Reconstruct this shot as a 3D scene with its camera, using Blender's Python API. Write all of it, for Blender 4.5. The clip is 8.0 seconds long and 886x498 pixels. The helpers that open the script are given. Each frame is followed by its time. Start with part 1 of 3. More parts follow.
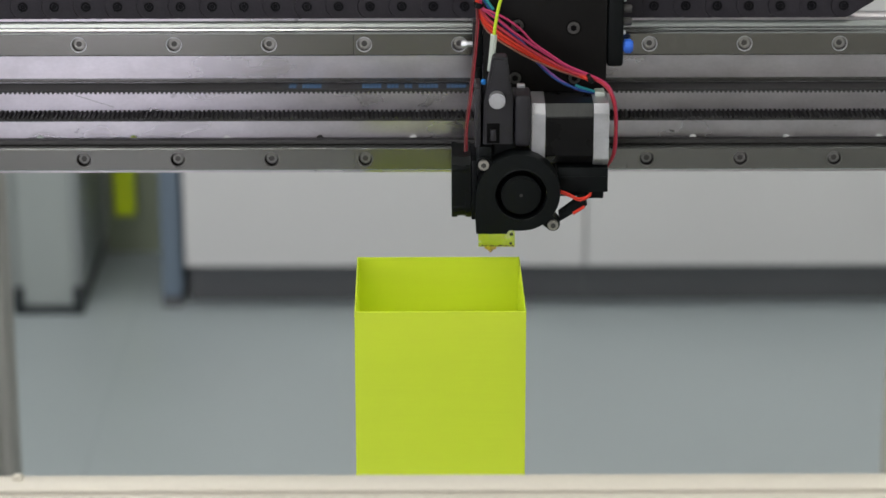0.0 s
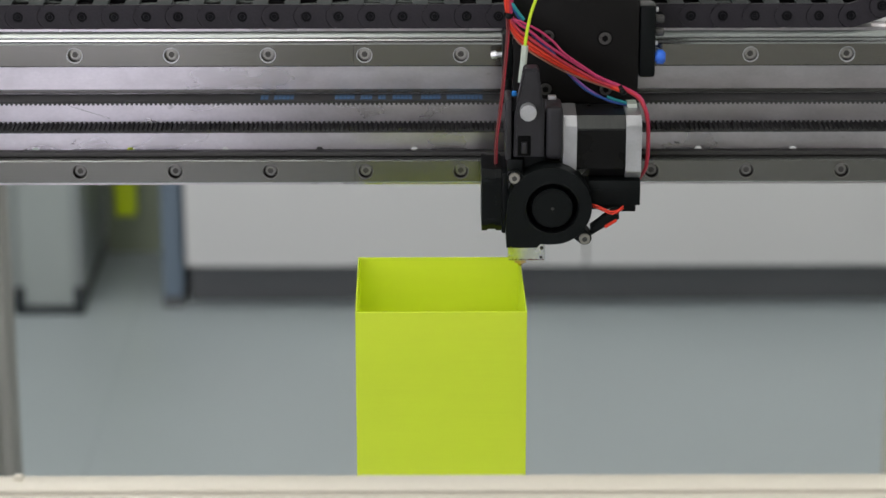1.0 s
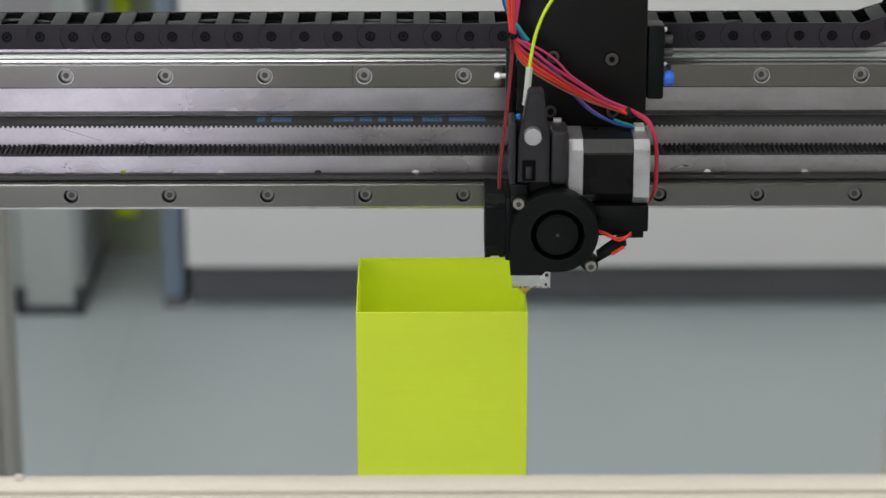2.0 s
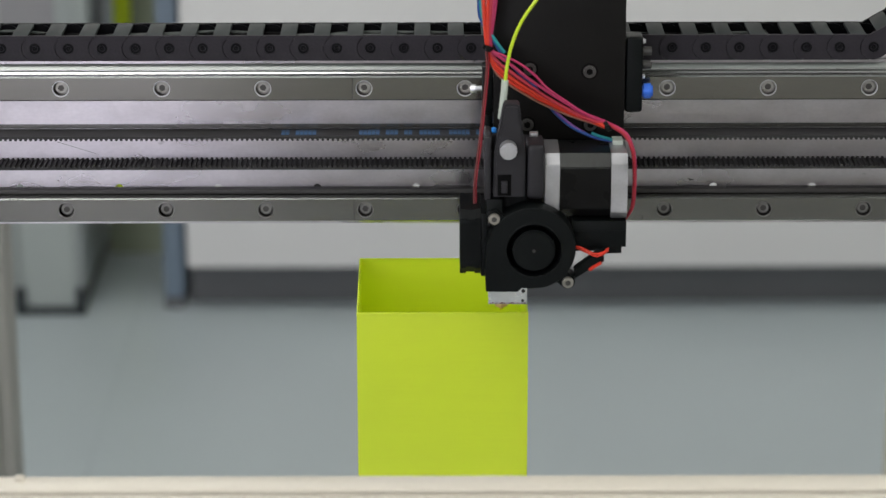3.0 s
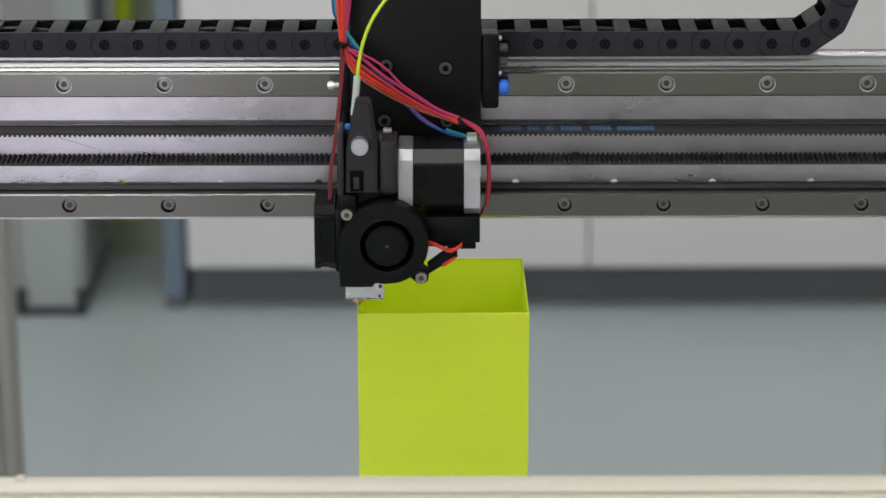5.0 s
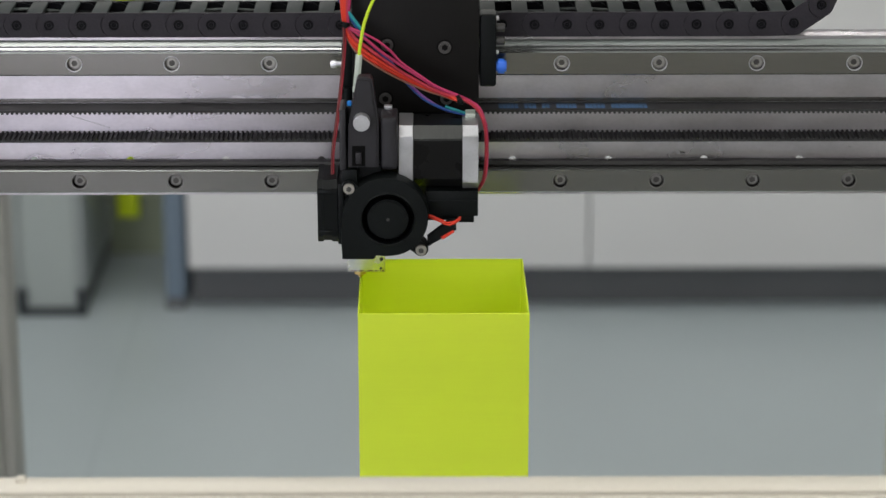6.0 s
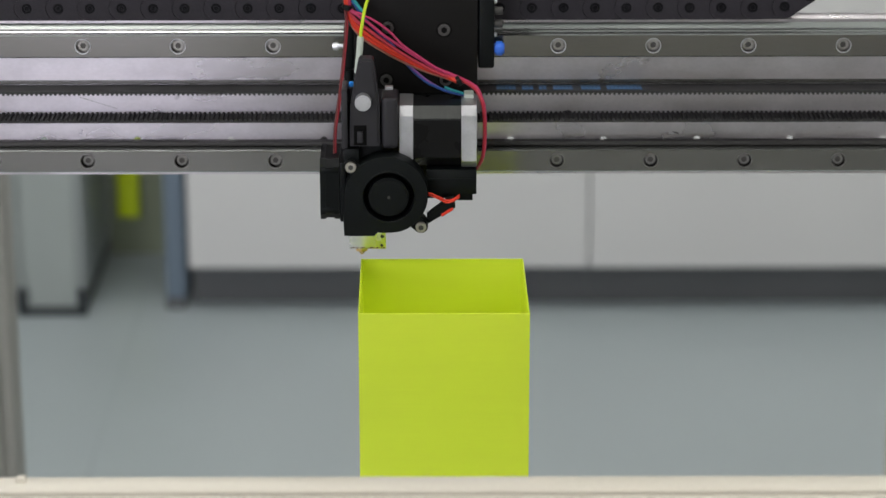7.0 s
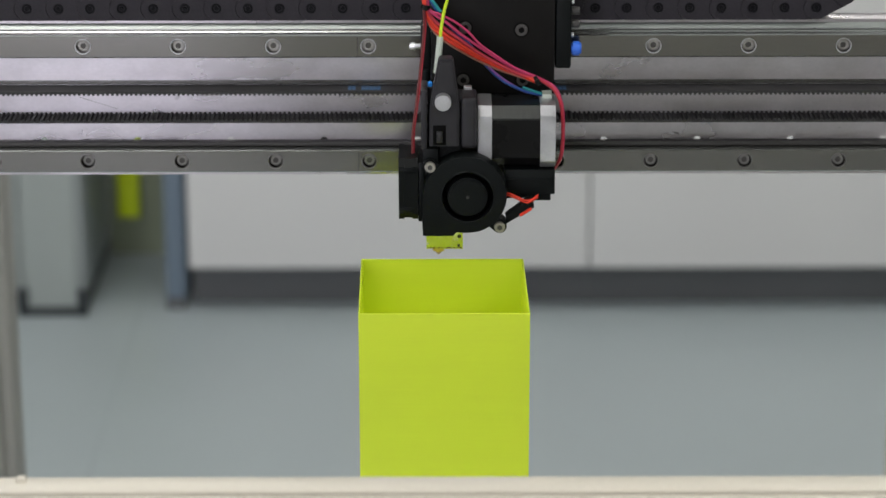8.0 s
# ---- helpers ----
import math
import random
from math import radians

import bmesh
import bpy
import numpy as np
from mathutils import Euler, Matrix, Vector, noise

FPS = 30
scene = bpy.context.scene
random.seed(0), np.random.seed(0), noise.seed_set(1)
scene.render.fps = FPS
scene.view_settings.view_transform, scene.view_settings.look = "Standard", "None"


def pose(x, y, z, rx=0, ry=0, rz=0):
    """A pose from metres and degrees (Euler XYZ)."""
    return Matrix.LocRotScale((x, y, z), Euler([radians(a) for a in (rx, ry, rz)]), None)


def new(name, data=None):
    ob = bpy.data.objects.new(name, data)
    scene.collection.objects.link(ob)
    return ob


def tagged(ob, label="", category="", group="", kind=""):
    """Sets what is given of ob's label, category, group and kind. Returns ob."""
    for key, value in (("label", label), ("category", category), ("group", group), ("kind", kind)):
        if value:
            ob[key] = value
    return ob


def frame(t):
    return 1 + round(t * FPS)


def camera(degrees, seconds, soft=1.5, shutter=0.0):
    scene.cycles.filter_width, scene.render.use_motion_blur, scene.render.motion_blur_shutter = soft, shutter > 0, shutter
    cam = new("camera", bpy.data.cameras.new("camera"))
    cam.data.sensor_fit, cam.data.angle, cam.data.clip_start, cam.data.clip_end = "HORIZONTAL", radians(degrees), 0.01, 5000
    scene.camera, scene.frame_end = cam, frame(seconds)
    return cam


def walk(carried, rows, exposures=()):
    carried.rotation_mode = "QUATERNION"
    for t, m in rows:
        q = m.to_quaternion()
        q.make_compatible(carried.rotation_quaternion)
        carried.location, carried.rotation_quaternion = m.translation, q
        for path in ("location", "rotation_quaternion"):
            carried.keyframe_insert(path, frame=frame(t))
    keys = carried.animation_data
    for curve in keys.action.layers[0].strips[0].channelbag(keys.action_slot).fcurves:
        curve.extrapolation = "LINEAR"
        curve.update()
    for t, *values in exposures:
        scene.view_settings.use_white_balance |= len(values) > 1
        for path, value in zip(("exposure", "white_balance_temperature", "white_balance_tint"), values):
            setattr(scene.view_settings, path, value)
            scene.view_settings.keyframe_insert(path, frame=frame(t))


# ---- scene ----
# The scale comes from the linear rails: their screws stand 60 mm apart.
cam = camera(18.85, 8.0, soft=1.5)
EYE_X, EYE_Y, EYE_Z = -0.0036, -1.484, 1.650
BOX_TOP = 1.116           # height of the printed box's rim over the floor
TURNS = [(0.0, 0.2015, 18.4442), (0.5, 0.192, 18.4435), (1.0, 0.183, 18.439), (1.5, 0.1748, 18.438),
         (2.3, 0.163, 18.430), (3.0, 0.1529, 18.4219), (3.5, 0.1472, 18.4212), (4.0, 0.1440, 18.4198),
         (4.5, 0.1370, 18.4193), (5.2, 0.130, 18.412), (6.0, 0.1236, 18.4040), (6.5, 0.1180, 18.4050),
         (7.0, 0.1158, 18.4062), (7.5, 0.1150, 18.4046), (8.0, 0.1119, 18.4031)]
walk(cam, [(t, pose(EYE_X, EYE_Y, EYE_Z, 90 - tilt, 0, -pan) @ pose(0, 0, 0, 0, 0, -0.08)) for t, pan, tilt in TURNS])
cam.data.dof.use_dof = True
cam.data.dof.focus_distance = 1.60
cam.data.dof.aperture_fstop = 9.8
scene.view_settings.exposure = 0.0

# ---- light ----
world = bpy.data.worlds.new("world")
scene.world = world
world.use_nodes = True
world.node_tree.nodes["Background"].inputs["Color"].default_value = (0.55, 0.62, 0.72, 1)
world.node_tree.nodes["Background"].inputs["Strength"].default_value = 0.15

# panels out of view; the last two are added to brighten the rail tops
LIGHTS = [(-1.35, -1.9, 12), (1.45, -1.9, 10), (-0.73, -0.45, 11), (1.45, -0.35, 12), (-0.85, 2.3, 11), (1.45, 2.3, 10), (-0.75, 5.85, 20), (0.75, 5.85, 11)]
# the wide left opening is an unseen fill added to brighten the box's front
ASSUMED_WINDOWS = [(-2.70, -1.30, 42), (-0.98, -0.36, 9)]      # left and right edge, watts of daylight
SILL, HEAD = 0.66, 2.30
CEILING_Z = 2.75


# ---- small tools ----
def mm(v):
    return Vector(v) * 0.001


def part(name, bm, material, parent=None, label="", smooth=30):
    """Links a bmesh as one mesh object under a thing or a part."""
    data = bpy.data.meshes.new(name)
    bmesh.ops.recalc_face_normals(bm, faces=bm.faces)
    bm.to_mesh(data)
    bm.free()
    if smooth:
        data.shade_smooth()
        data.set_sharp_from_angle(angle=radians(smooth))
    for m in material if isinstance(material, (list, tuple)) else [material]:
        data.materials.append(m)
    ob = new(name, data)
    ob.parent = parent
    if label:
        ob["label"] = label
    return ob


def share(name, ob, parent, m):
    """Another object on the same mesh."""
    twin = new(name, ob.data)
    twin.parent = parent
    twin.matrix_basis = m
    return twin


def block(bm, x0, x1, y0, y1, z0, z1, bevel=0.0, seg=2):
    """A box in millimetres with rounded edges."""
    made = bmesh.ops.create_cube(bm, size=1)["verts"]
    for v in made:
        v.co = Vector(((x0 + x1) / 2 + v.co.x * (x1 - x0), (y0 + y1) / 2 + v.co.y * (y1 - y0), (z0 + z1) / 2 + v.co.z * (z1 - z0))) * 0.001
    if bevel:
        edges = {e for v in made for e in v.link_edges}
        bmesh.ops.bevel(bm, geom=list(edges), offset=bevel * 0.001, segments=seg, affect="EDGES", profile=0.6)
    return bm


def rod(bm, a, b, r, seg=20, r2=None, bevel=0.0):
    """A cylinder or cone from a to b, in millimetres."""
    a, b = mm(a), mm(b)
    turn = (b - a).to_track_quat("Z", "Y").to_matrix().to_4x4()
    made = bmesh.ops.create_cone(bm, cap_ends=True, segments=seg, radius1=r * 0.001, radius2=(r if r2 is None else r2) * 0.001,
                                 depth=(b - a).length, matrix=Matrix.Translation((a + b) / 2) @ turn)["verts"]
    if bevel:
        rims = {e for v in made for e in v.link_edges if len(e.link_faces) == 2 and min(len(f.verts) for f in e.link_faces) == 4
                and max(len(f.verts) for f in e.link_faces) == seg}
        bmesh.ops.bevel(bm, geom=list(rims), offset=bevel * 0.001, segments=2, affect="EDGES")
    return bm


def prism(bm, outline, y0, y1, bevel=0.0):
    """An outline in x and z, drawn out along y, in millimetres."""
    front = [bm.verts.new(mm((x, y0, z))) for x, z in outline]
    back = [bm.verts.new(mm((x, y1, z))) for x, z in outline]
    n = len(outline)
    faces = [bm.faces.new(front), bm.faces.new(back[::-1])]
    faces += [bm.faces.new((front[i], back[i], back[(i + 1) % n], front[(i + 1) % n])) for i in range(n)]
    if bevel:
        bmesh.ops.recalc_face_normals(bm, faces=faces)
        bmesh.ops.bevel(bm, geom=list(set(faces[0].edges) | set(faces[1].edges)), offset=bevel * 0.001, segments=2, affect="EDGES")
    return bm


def smooth_path(points, per=8):
    """A rounded line through the points (Catmull-Rom)."""
    p = [Vector(q) for q in points]
    p = [2 * p[0] - p[1]] + p + [2 * p[-1] - p[-2]]
    out = []
    for i in range(1, len(p) - 2):
        for k in range(per):
            t = k / per
            out.append(0.5 * (2 * p[i] + (p[i + 1] - p[i - 1]) * t + (2 * p[i - 1] - 5 * p[i] + 4 * p[i + 1] - p[i + 2]) * t * t
                              + (3 * p[i] - p[i - 1] - 3 * p[i + 1] + p[i + 2]) * t ** 3))
    return out + [p[-2]]


def tube(bm, points, r, seg=8, per=8):
    """A round wire along a smooth line, in millimetres."""
    line = smooth_path(points, per)
    rings = []
    for i, q in enumerate(line):
        way = (line[min(i + 1, len(line) - 1)] - line[max(i - 1, 0)]).normalized()
        side = way.cross(Vector((0, 1, 0.001))).normalized()
        up = side.cross(way)
        rings.append([bm.verts.new((q + r * (math.cos(2 * math.pi * k / seg) * side + math.sin(2 * math.pi * k / seg) * up)) * 0.001) for k in range(seg)])
    for a, b in zip(rings, rings[1:]):
        for k in range(seg):
            bm.faces.new((a[k], a[(k + 1) % seg], b[(k + 1) % seg], b[k]))
    bm.faces.new(rings[0][::-1]), bm.faces.new(rings[-1])
    return bm


def empty(name, x, y, z, **tags):
    ob = new(name)
    ob.empty_display_size = 0.02
    ob.matrix_basis = pose(x, y, z)
    return tagged(ob, **tags)


# ---- materials ----
def material(name, colour, rough=0.5, metal=0.0, grain=0.08, scale=400.0, stains=0.06, stain_scale=14.0, bump=0.0, bump_scale=900.0,
             stretch=(1, 1, 1), specular=0.5, aniso=0.0, rough_var=0.08, through_light=0.0, specks=0.0):
    m = bpy.data.materials.new(name)
    m.use_nodes = True
    t = m.node_tree
    b = t.nodes["Principled BSDF"]
    where = t.nodes.new("ShaderNodeTexCoord")
    place = t.nodes.new("ShaderNodeMapping")
    place.inputs["Scale"].default_value = stretch
    t.links.new(where.outputs["Object"], place.inputs["Vector"])

    def speckle(size, detail):
        n = t.nodes.new("ShaderNodeTexNoise")
        n.inputs["Scale"].default_value, n.inputs["Detail"].default_value = size, detail
        t.links.new(place.outputs["Vector"], n.inputs["Vector"])
        return n.outputs["Fac"]

    fine, broad = speckle(scale, 3), speckle(stain_scale, 5)

    def span(value, low, high):
        r = t.nodes.new("ShaderNodeMapRange")
        r.inputs["From Min"].default_value, r.inputs["From Max"].default_value = 0.25, 0.75
        r.inputs["To Min"].default_value, r.inputs["To Max"].default_value = low, high
        t.links.new(value, r.inputs["Value"])
        return r.outputs["Result"]

    def times(a, c):
        x = t.nodes.new("ShaderNodeMath")
        x.operation = "MULTIPLY"
        t.links.new(a, x.inputs[0]), t.links.new(c, x.inputs[1])
        return x.outputs[0]

    shade = times(span(fine, 1 - grain, 1 + grain), span(broad, 1 - stains, 1 + stains))
    if specks:
        marks = t.nodes.new("ShaderNodeMapRange")
        marks.inputs["From Min"].default_value, marks.inputs["From Max"].default_value = 0.71, 0.79
        marks.inputs["To Min"].default_value, marks.inputs["To Max"].default_value = 1.0, 1.0 - specks
        t.links.new(speckle(190.0, 4), marks.inputs["Value"])
        shade = times(shade, marks.outputs["Result"])
    mix = t.nodes.new("ShaderNodeVectorMath")
    mix.operation = "SCALE"
    mix.inputs[0].default_value = colour
    t.links.new(shade, mix.inputs["Scale"])
    t.links.new(mix.outputs["Vector"], b.inputs["Base Color"])
    t.links.new(span(broad, max(rough - rough_var, 0.02), rough + rough_var), b.inputs["Roughness"])
    b.inputs["Metallic"].default_value = metal
    b.inputs["Specular IOR Level"].default_value = specular
    b.inputs["Anisotropic"].default_value = aniso
    if aniso:
        along = t.nodes.new("ShaderNodeTangent")
        along.direction_type, along.axis = "RADIAL", "Z"
        b.inputs["Anisotropic Rotation"].default_value = 0.25
        t.links.new(along.outputs["Tangent"], b.inputs["Tangent"])
    if bump:
        h = t.nodes.new("ShaderNodeBump")
        h.inputs["Strength"].default_value, h.inputs["Distance"].default_value = bump, 0.0004
        t.links.new(speckle(bump_scale, 2), h.inputs["Height"])
        t.links.new(h.outputs["Normal"], b.inputs["Normal"])
    if through_light:
        glow = t.nodes.new("ShaderNodeBsdfTranslucent")
        t.links.new(mix.outputs["Vector"], glow.inputs["Color"])
        both = t.nodes.new("ShaderNodeMixShader")
        both.inputs["Fac"].default_value = through_light
        t.links.new(b.outputs["BSDF"], both.inputs[1]), t.links.new(glow.outputs["BSDF"], both.inputs[2])
        t.links.new(both.outputs["Shader"], t.nodes["Material Output"].inputs["Surface"])
    return m


LIME = material("lime_plastic", (0.89, 0.985, 0.09), rough=0.36, grain=0.02, scale=700, stains=0.012, stain_scale=18, bump=0.25, bump_scale=500,
                stretch=(0.03, 0.03, 4.0), through_light=0.5)
BEAM_METAL = material("milled_aluminium", (0.60, 0.565, 0.60), rough=0.31, metal=1.0, aniso=0.95, grain=0.05, scale=600, stains=0.3, stain_scale=30,
                      stretch=(0.55, 1, 1), rough_var=0.09, specks=0.35)
RAIL_METAL = material("ground_steel", (0.225, 0.218, 0.208), rough=0.22, metal=1.0, aniso=0.88, grain=0.05, scale=900, stains=0.10, stain_scale=12,
                      stretch=(0.08, 1, 1), rough_var=0.07, bump=0.05, bump_scale=2500, specks=0.35)
RAIL_SIDE = material("polished_raceway", (0.52, 0.535, 0.515), rough=0.23, metal=1.0, grain=0.04, scale=900, stains=0.12, stain_scale=12, stretch=(0.08, 1, 1), rough_var=0.04)
EDGE_METAL = material("milled_edge", (0.30, 0.32, 0.305), rough=0.37, metal=1.0, grain=0.06, scale=700, stains=0.25, stain_scale=16, stretch=(0.25, 1, 1), rough_var=0.1, specks=0.5)
SCREW_METAL = material("zinc_screw", (0.40, 0.39, 0.37), rough=0.3, metal=1.0, grain=0.1, scale=900, stains=0.1, stain_scale=200)
HEAD_SCREW = material("aged_screw", (0.36, 0.34, 0.30), rough=0.38, metal=1.0, grain=0.1, scale=900, stains=0.15, stain_scale=200)
DULL_SCREW = material("dull_screw", (0.27, 0.26, 0.25), rough=0.4, metal=0.9, grain=0.1, scale=900, stains=0.15, stain_scale=200)
BRIGHT_METAL = material("cast_aluminium", (0.66, 0.66, 0.68), rough=0.42, metal=0.85, grain=0.05, scale=900, stains=0.05, stain_scale=60)
DARK_STEEL = material("dark_steel", (0.05, 0.048, 0.045), rough=0.5, metal=0.3, grain=0.2, scale=500, stains=0.2, stain_scale=30)
BLACK_ANODISED = material("black_anodised", (0.0055, 0.005, 0.0046), rough=0.5, specular=0.16, grain=0.15, scale=700, stains=0.25, stain_scale=25)
BLACK_PLASTIC = material("black_plastic", (0.0035, 0.0046, 0.0046), rough=0.42, specular=0.14, grain=0.15, scale=900, stains=0.2, stain_scale=40, bump=0.15)
CHARCOAL = material("charcoal_plastic", (0.018, 0.017, 0.0195), rough=0.5, specular=0.3, grain=0.12, scale=900, stains=0.15, stain_scale=50, bump=0.2)
# the chain plastic again, lightened for light falling on the crossbars' tops
LIT_CHAIN_PLASTIC = material("crossbar_plastic", (0.024, 0.030, 0.030), rough=0.62, specular=0.2, grain=0.12, scale=700, stains=0.15, stain_scale=60)
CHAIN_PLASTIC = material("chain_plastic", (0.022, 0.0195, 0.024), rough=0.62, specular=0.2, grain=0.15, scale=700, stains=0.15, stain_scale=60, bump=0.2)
# for the pins, and for chain cheeks darkened by the shade inside
PIN_AND_SHADE_BLACK = material("pin_black", (0.004, 0.004, 0.005), rough=0.5, specular=0.1, grain=0.1)
# near-black that paints the shade of recesses and inner parts
SHADE_BLACK = material("deep_black", (0.003, 0.003, 0.003), rough=0.7, specular=0.05, grain=0.1)
RUBBER = material("belt_rubber", (0.012, 0.0115, 0.011), rough=0.6, grain=0.2, scale=800, stains=0.2, stain_scale=30)
MOTOR_BLACK = material("motor_black", (0.006, 0.006, 0.006), rough=0.3, specular=0.13, grain=0.1, scale=600, stains=0.2, stain_scale=40)
BRASS = material("brass", (0.72, 0.50, 0.20), rough=0.3, metal=1.0, grain=0.1, scale=900, stains=0.15, stain_scale=200)
TUBE_WHITE = material("white_tube", (0.62, 0.68, 0.60), rough=0.35, grain=0.03, through_light=0.3)
FILAMENT = material("lime_filament", (0.50, 0.66, 0.02), rough=0.3, grain=0.03)
BLUE_PLASTIC = material("blue_plastic", (0.03, 0.14, 0.62), rough=0.4, grain=0.06)
WIRE_RED = material("red_wire", (0.38, 0.028, 0.045), specular=0.3, rough=0.4, grain=0.06)
WIRE_PINK = material("pink_wire", (0.38, 0.03, 0.095), specular=0.3, rough=0.4, grain=0.06)
WIRE_ORANGE = material("orange_wire", (0.58, 0.038, 0.018), specular=0.3, rough=0.4, grain=0.06)
WIRE_BLUE = material("blue_wire", (0.02, 0.06, 0.22), specular=0.3, rough=0.4, grain=0.06)
WIRE_TEAL = material("teal_wire", (0.02, 0.22, 0.24), specular=0.3, rough=0.4, grain=0.06)
WIRE_BROWN = material("brown_wire", (0.12, 0.018, 0.018), specular=0.3, rough=0.45, grain=0.06)
WIRE_DARK_RED = material("dark_red_wire", (0.26, 0.012, 0.022), specular=0.3, rough=0.45, grain=0.06)
WIRE_TAN = material("tan_wire", (0.30, 0.13, 0.09), specular=0.3, rough=0.45, grain=0.06)
WIRE_VIOLET = material("violet_wire", (0.16, 0.06, 0.22), specular=0.3, rough=0.4, grain=0.06)
WIRE_GREY = material("grey_wire", (0.07, 0.08, 0.075), rough=0.5, grain=0.06)
FLANGE_METAL = material("motor_flange_metal", (0.46, 0.46, 0.47), rough=0.4, metal=0.85, grain=0.06, scale=900, stains=0.1, stain_scale=90)
PLATE_SCREW = material("blackened_screw", (0.085, 0.08, 0.076), rough=0.42, metal=0.7, grain=0.1, scale=900, stains=0.2, stain_scale=200)
CREAM_PAINT = material("cream_paint", (0.62, 0.58, 0.49), rough=0.4, grain=0.03, scale=300, stains=0.05, stain_scale=8)
GREY_PAINT = material("grey_paint", (0.28, 0.275, 0.245), rough=0.45, grain=0.04, scale=300, stains=0.06, stain_scale=8)
FLOOR_VINYL = material("floor_vinyl", (0.44, 0.50, 0.515), rough=0.42, grain=0.05, scale=140, stains=0.05, stain_scale=1.6, rough_var=0.06)
WALL_PAINT = material("wall_paint", (0.70, 0.70, 0.67), rough=0.7, grain=0.02, scale=200, stains=0.03, stain_scale=1.5, bump=0.1, bump_scale=300)
WHITE_LAMINATE = material("white_laminate", (0.73, 0.72, 0.71), rough=0.45, grain=0.02, scale=200, stains=0.02, stain_scale=2)
FOOT_BLACK = material("foot_black", (0.018, 0.024, 0.026), rough=0.4, grain=0.05, scale=100, stains=0.08, stain_scale=4)
PLINTH = material("plinth_grey", (0.11, 0.113, 0.118), rough=0.35, grain=0.05, scale=100, stains=0.08, stain_scale=4)
BLUE_GREY = material("blue_grey_paint", (0.17, 0.22, 0.28), rough=0.45, grain=0.03, scale=150, stains=0.05, stain_scale=4)
PALE_PANEL = material("pale_green_panel", (0.38, 0.415, 0.395), rough=0.5, grain=0.03, scale=150, stains=0.04, stain_scale=3)
MID_PANEL = material("grey_panel", (0.36, 0.39, 0.385), rough=0.5, grain=0.03, scale=150, stains=0.05, stain_scale=3)
OLIVE_PANEL = material("olive_grey_panel", (0.31, 0.345, 0.24), rough=0.5, grain=0.03, scale=150, stains=0.05, stain_scale=3)
LILAC_PANEL = material("lilac_grey_panel", (0.29, 0.282, 0.29), rough=0.5, grain=0.03, scale=150, stains=0.05, stain_scale=3)
LIME_PANEL = material("lime_panel", (0.80, 0.97, 0.018), rough=0.4, grain=0.03, scale=150, stains=0.04, stain_scale=4)
BED_GLASS = material("bed_plate", (0.55, 0.56, 0.55), rough=0.25, grain=0.05, scale=200, stains=0.08, stain_scale=5)


def lamp_material():
    m = bpy.data.materials.new("diffuser")
    m.use_nodes = True
    b = m.node_tree.nodes["Principled BSDF"]
    b.inputs["Base Color"].default_value = (0.9, 0.9, 0.9, 1)
    b.inputs["Emission Color"].default_value = (1.0, 0.97, 0.93, 1)
    b.inputs["Emission Strength"].default_value = 1.4
    return m


DIFFUSER = lamp_material()

# ---- the room ----
ROOM = (-3.2, 3.6, -3.4, 6.2)


def slab(name, x0, x1, y0, y1, z0, z1, material_, label, kind="structure"):
    ob = part(name, block(bmesh.new(), x0 * 1000, x1 * 1000, y0 * 1000, y1 * 1000, z0 * 1000, z1 * 1000), material_, smooth=0)
    return tagged(ob, label, "", "", kind)


x0, x1, y0, y1 = ROOM
slab("floor", x0, x1, y0, y1, -0.1, 0, FLOOR_VINYL, "pale blue-grey vinyl laboratory floor")
slab("floor_seam", -0.5512, -0.5488, y0, y1, -0.004, 0.0012, material("seam_weld", (0.375, 0.43, 0.45), rough=0.5, grain=0.08, scale=200, stains=0.1, stain_scale=3), "grey welded seam between two sheets of vinyl")
slab("ceiling", x0, x1, y0, y1, CEILING_Z, CEILING_Z + 0.1, WALL_PAINT, "plain white painted ceiling")
slab("wall_north", x0 - 0.1, x1 + 0.1, y1, y1 + 0.1, -0.1, CEILING_Z + 0.1, WALL_PAINT, "plain white painted far wall")


def window_wall():
    bm = bmesh.new()
    c, d, top_z = (y0 - 0.1) * 1000, y0 * 1000, (CEILING_Z + 0.1) * 1000
    edges = [x0 - 0.1] + [e for w in ASSUMED_WINDOWS for e in w[:2]] + [x1 + 0.1]
    for a, b in zip(edges[::2], edges[1::2]):
        block(bm, a * 1000, b * 1000, c, d, -100, top_z)
    for a, b, watts in ASSUMED_WINDOWS:
        block(bm, a * 1000, b * 1000, c, d, -100, SILL * 1000)
        block(bm, a * 1000, b * 1000, c, d, HEAD * 1000, top_z)
    tagged(part("wall_south", bm, WALL_PAINT, smooth=0), "plain white painted wall with two windows", kind="structure")
    for k, (a, b, watts) in enumerate(ASSUMED_WINDOWS):
        win = empty("window_%d" % (k + 1), (a + b) / 2, y0 - 0.05, 0, label="window with a white frame, daylight outside", kind="structure")
        w, lo, hi = (b - a) * 500, SILL * 1000, HEAD * 1000
        for xa, xb, za, zb in ((-w, -w + 40, lo, hi), (w - 40, w, lo, hi), (-w + 40, w - 40, lo, lo + 40), (-w + 40, w - 40, hi - 40, hi)):
            part("frame", block(bmesh.new(), xa + 1, xb - 1, -30, 30, za + 1, zb - 1, 4), WHITE_LAMINATE, win)
        lamp = bpy.data.lights.new("daylight", "AREA")
        lamp.shape, lamp.size, lamp.size_y, lamp.energy, lamp.color = "RECTANGLE", b - a - 0.08, HEAD - SILL - 0.08, watts, (0.90, 0.89, 1.0)
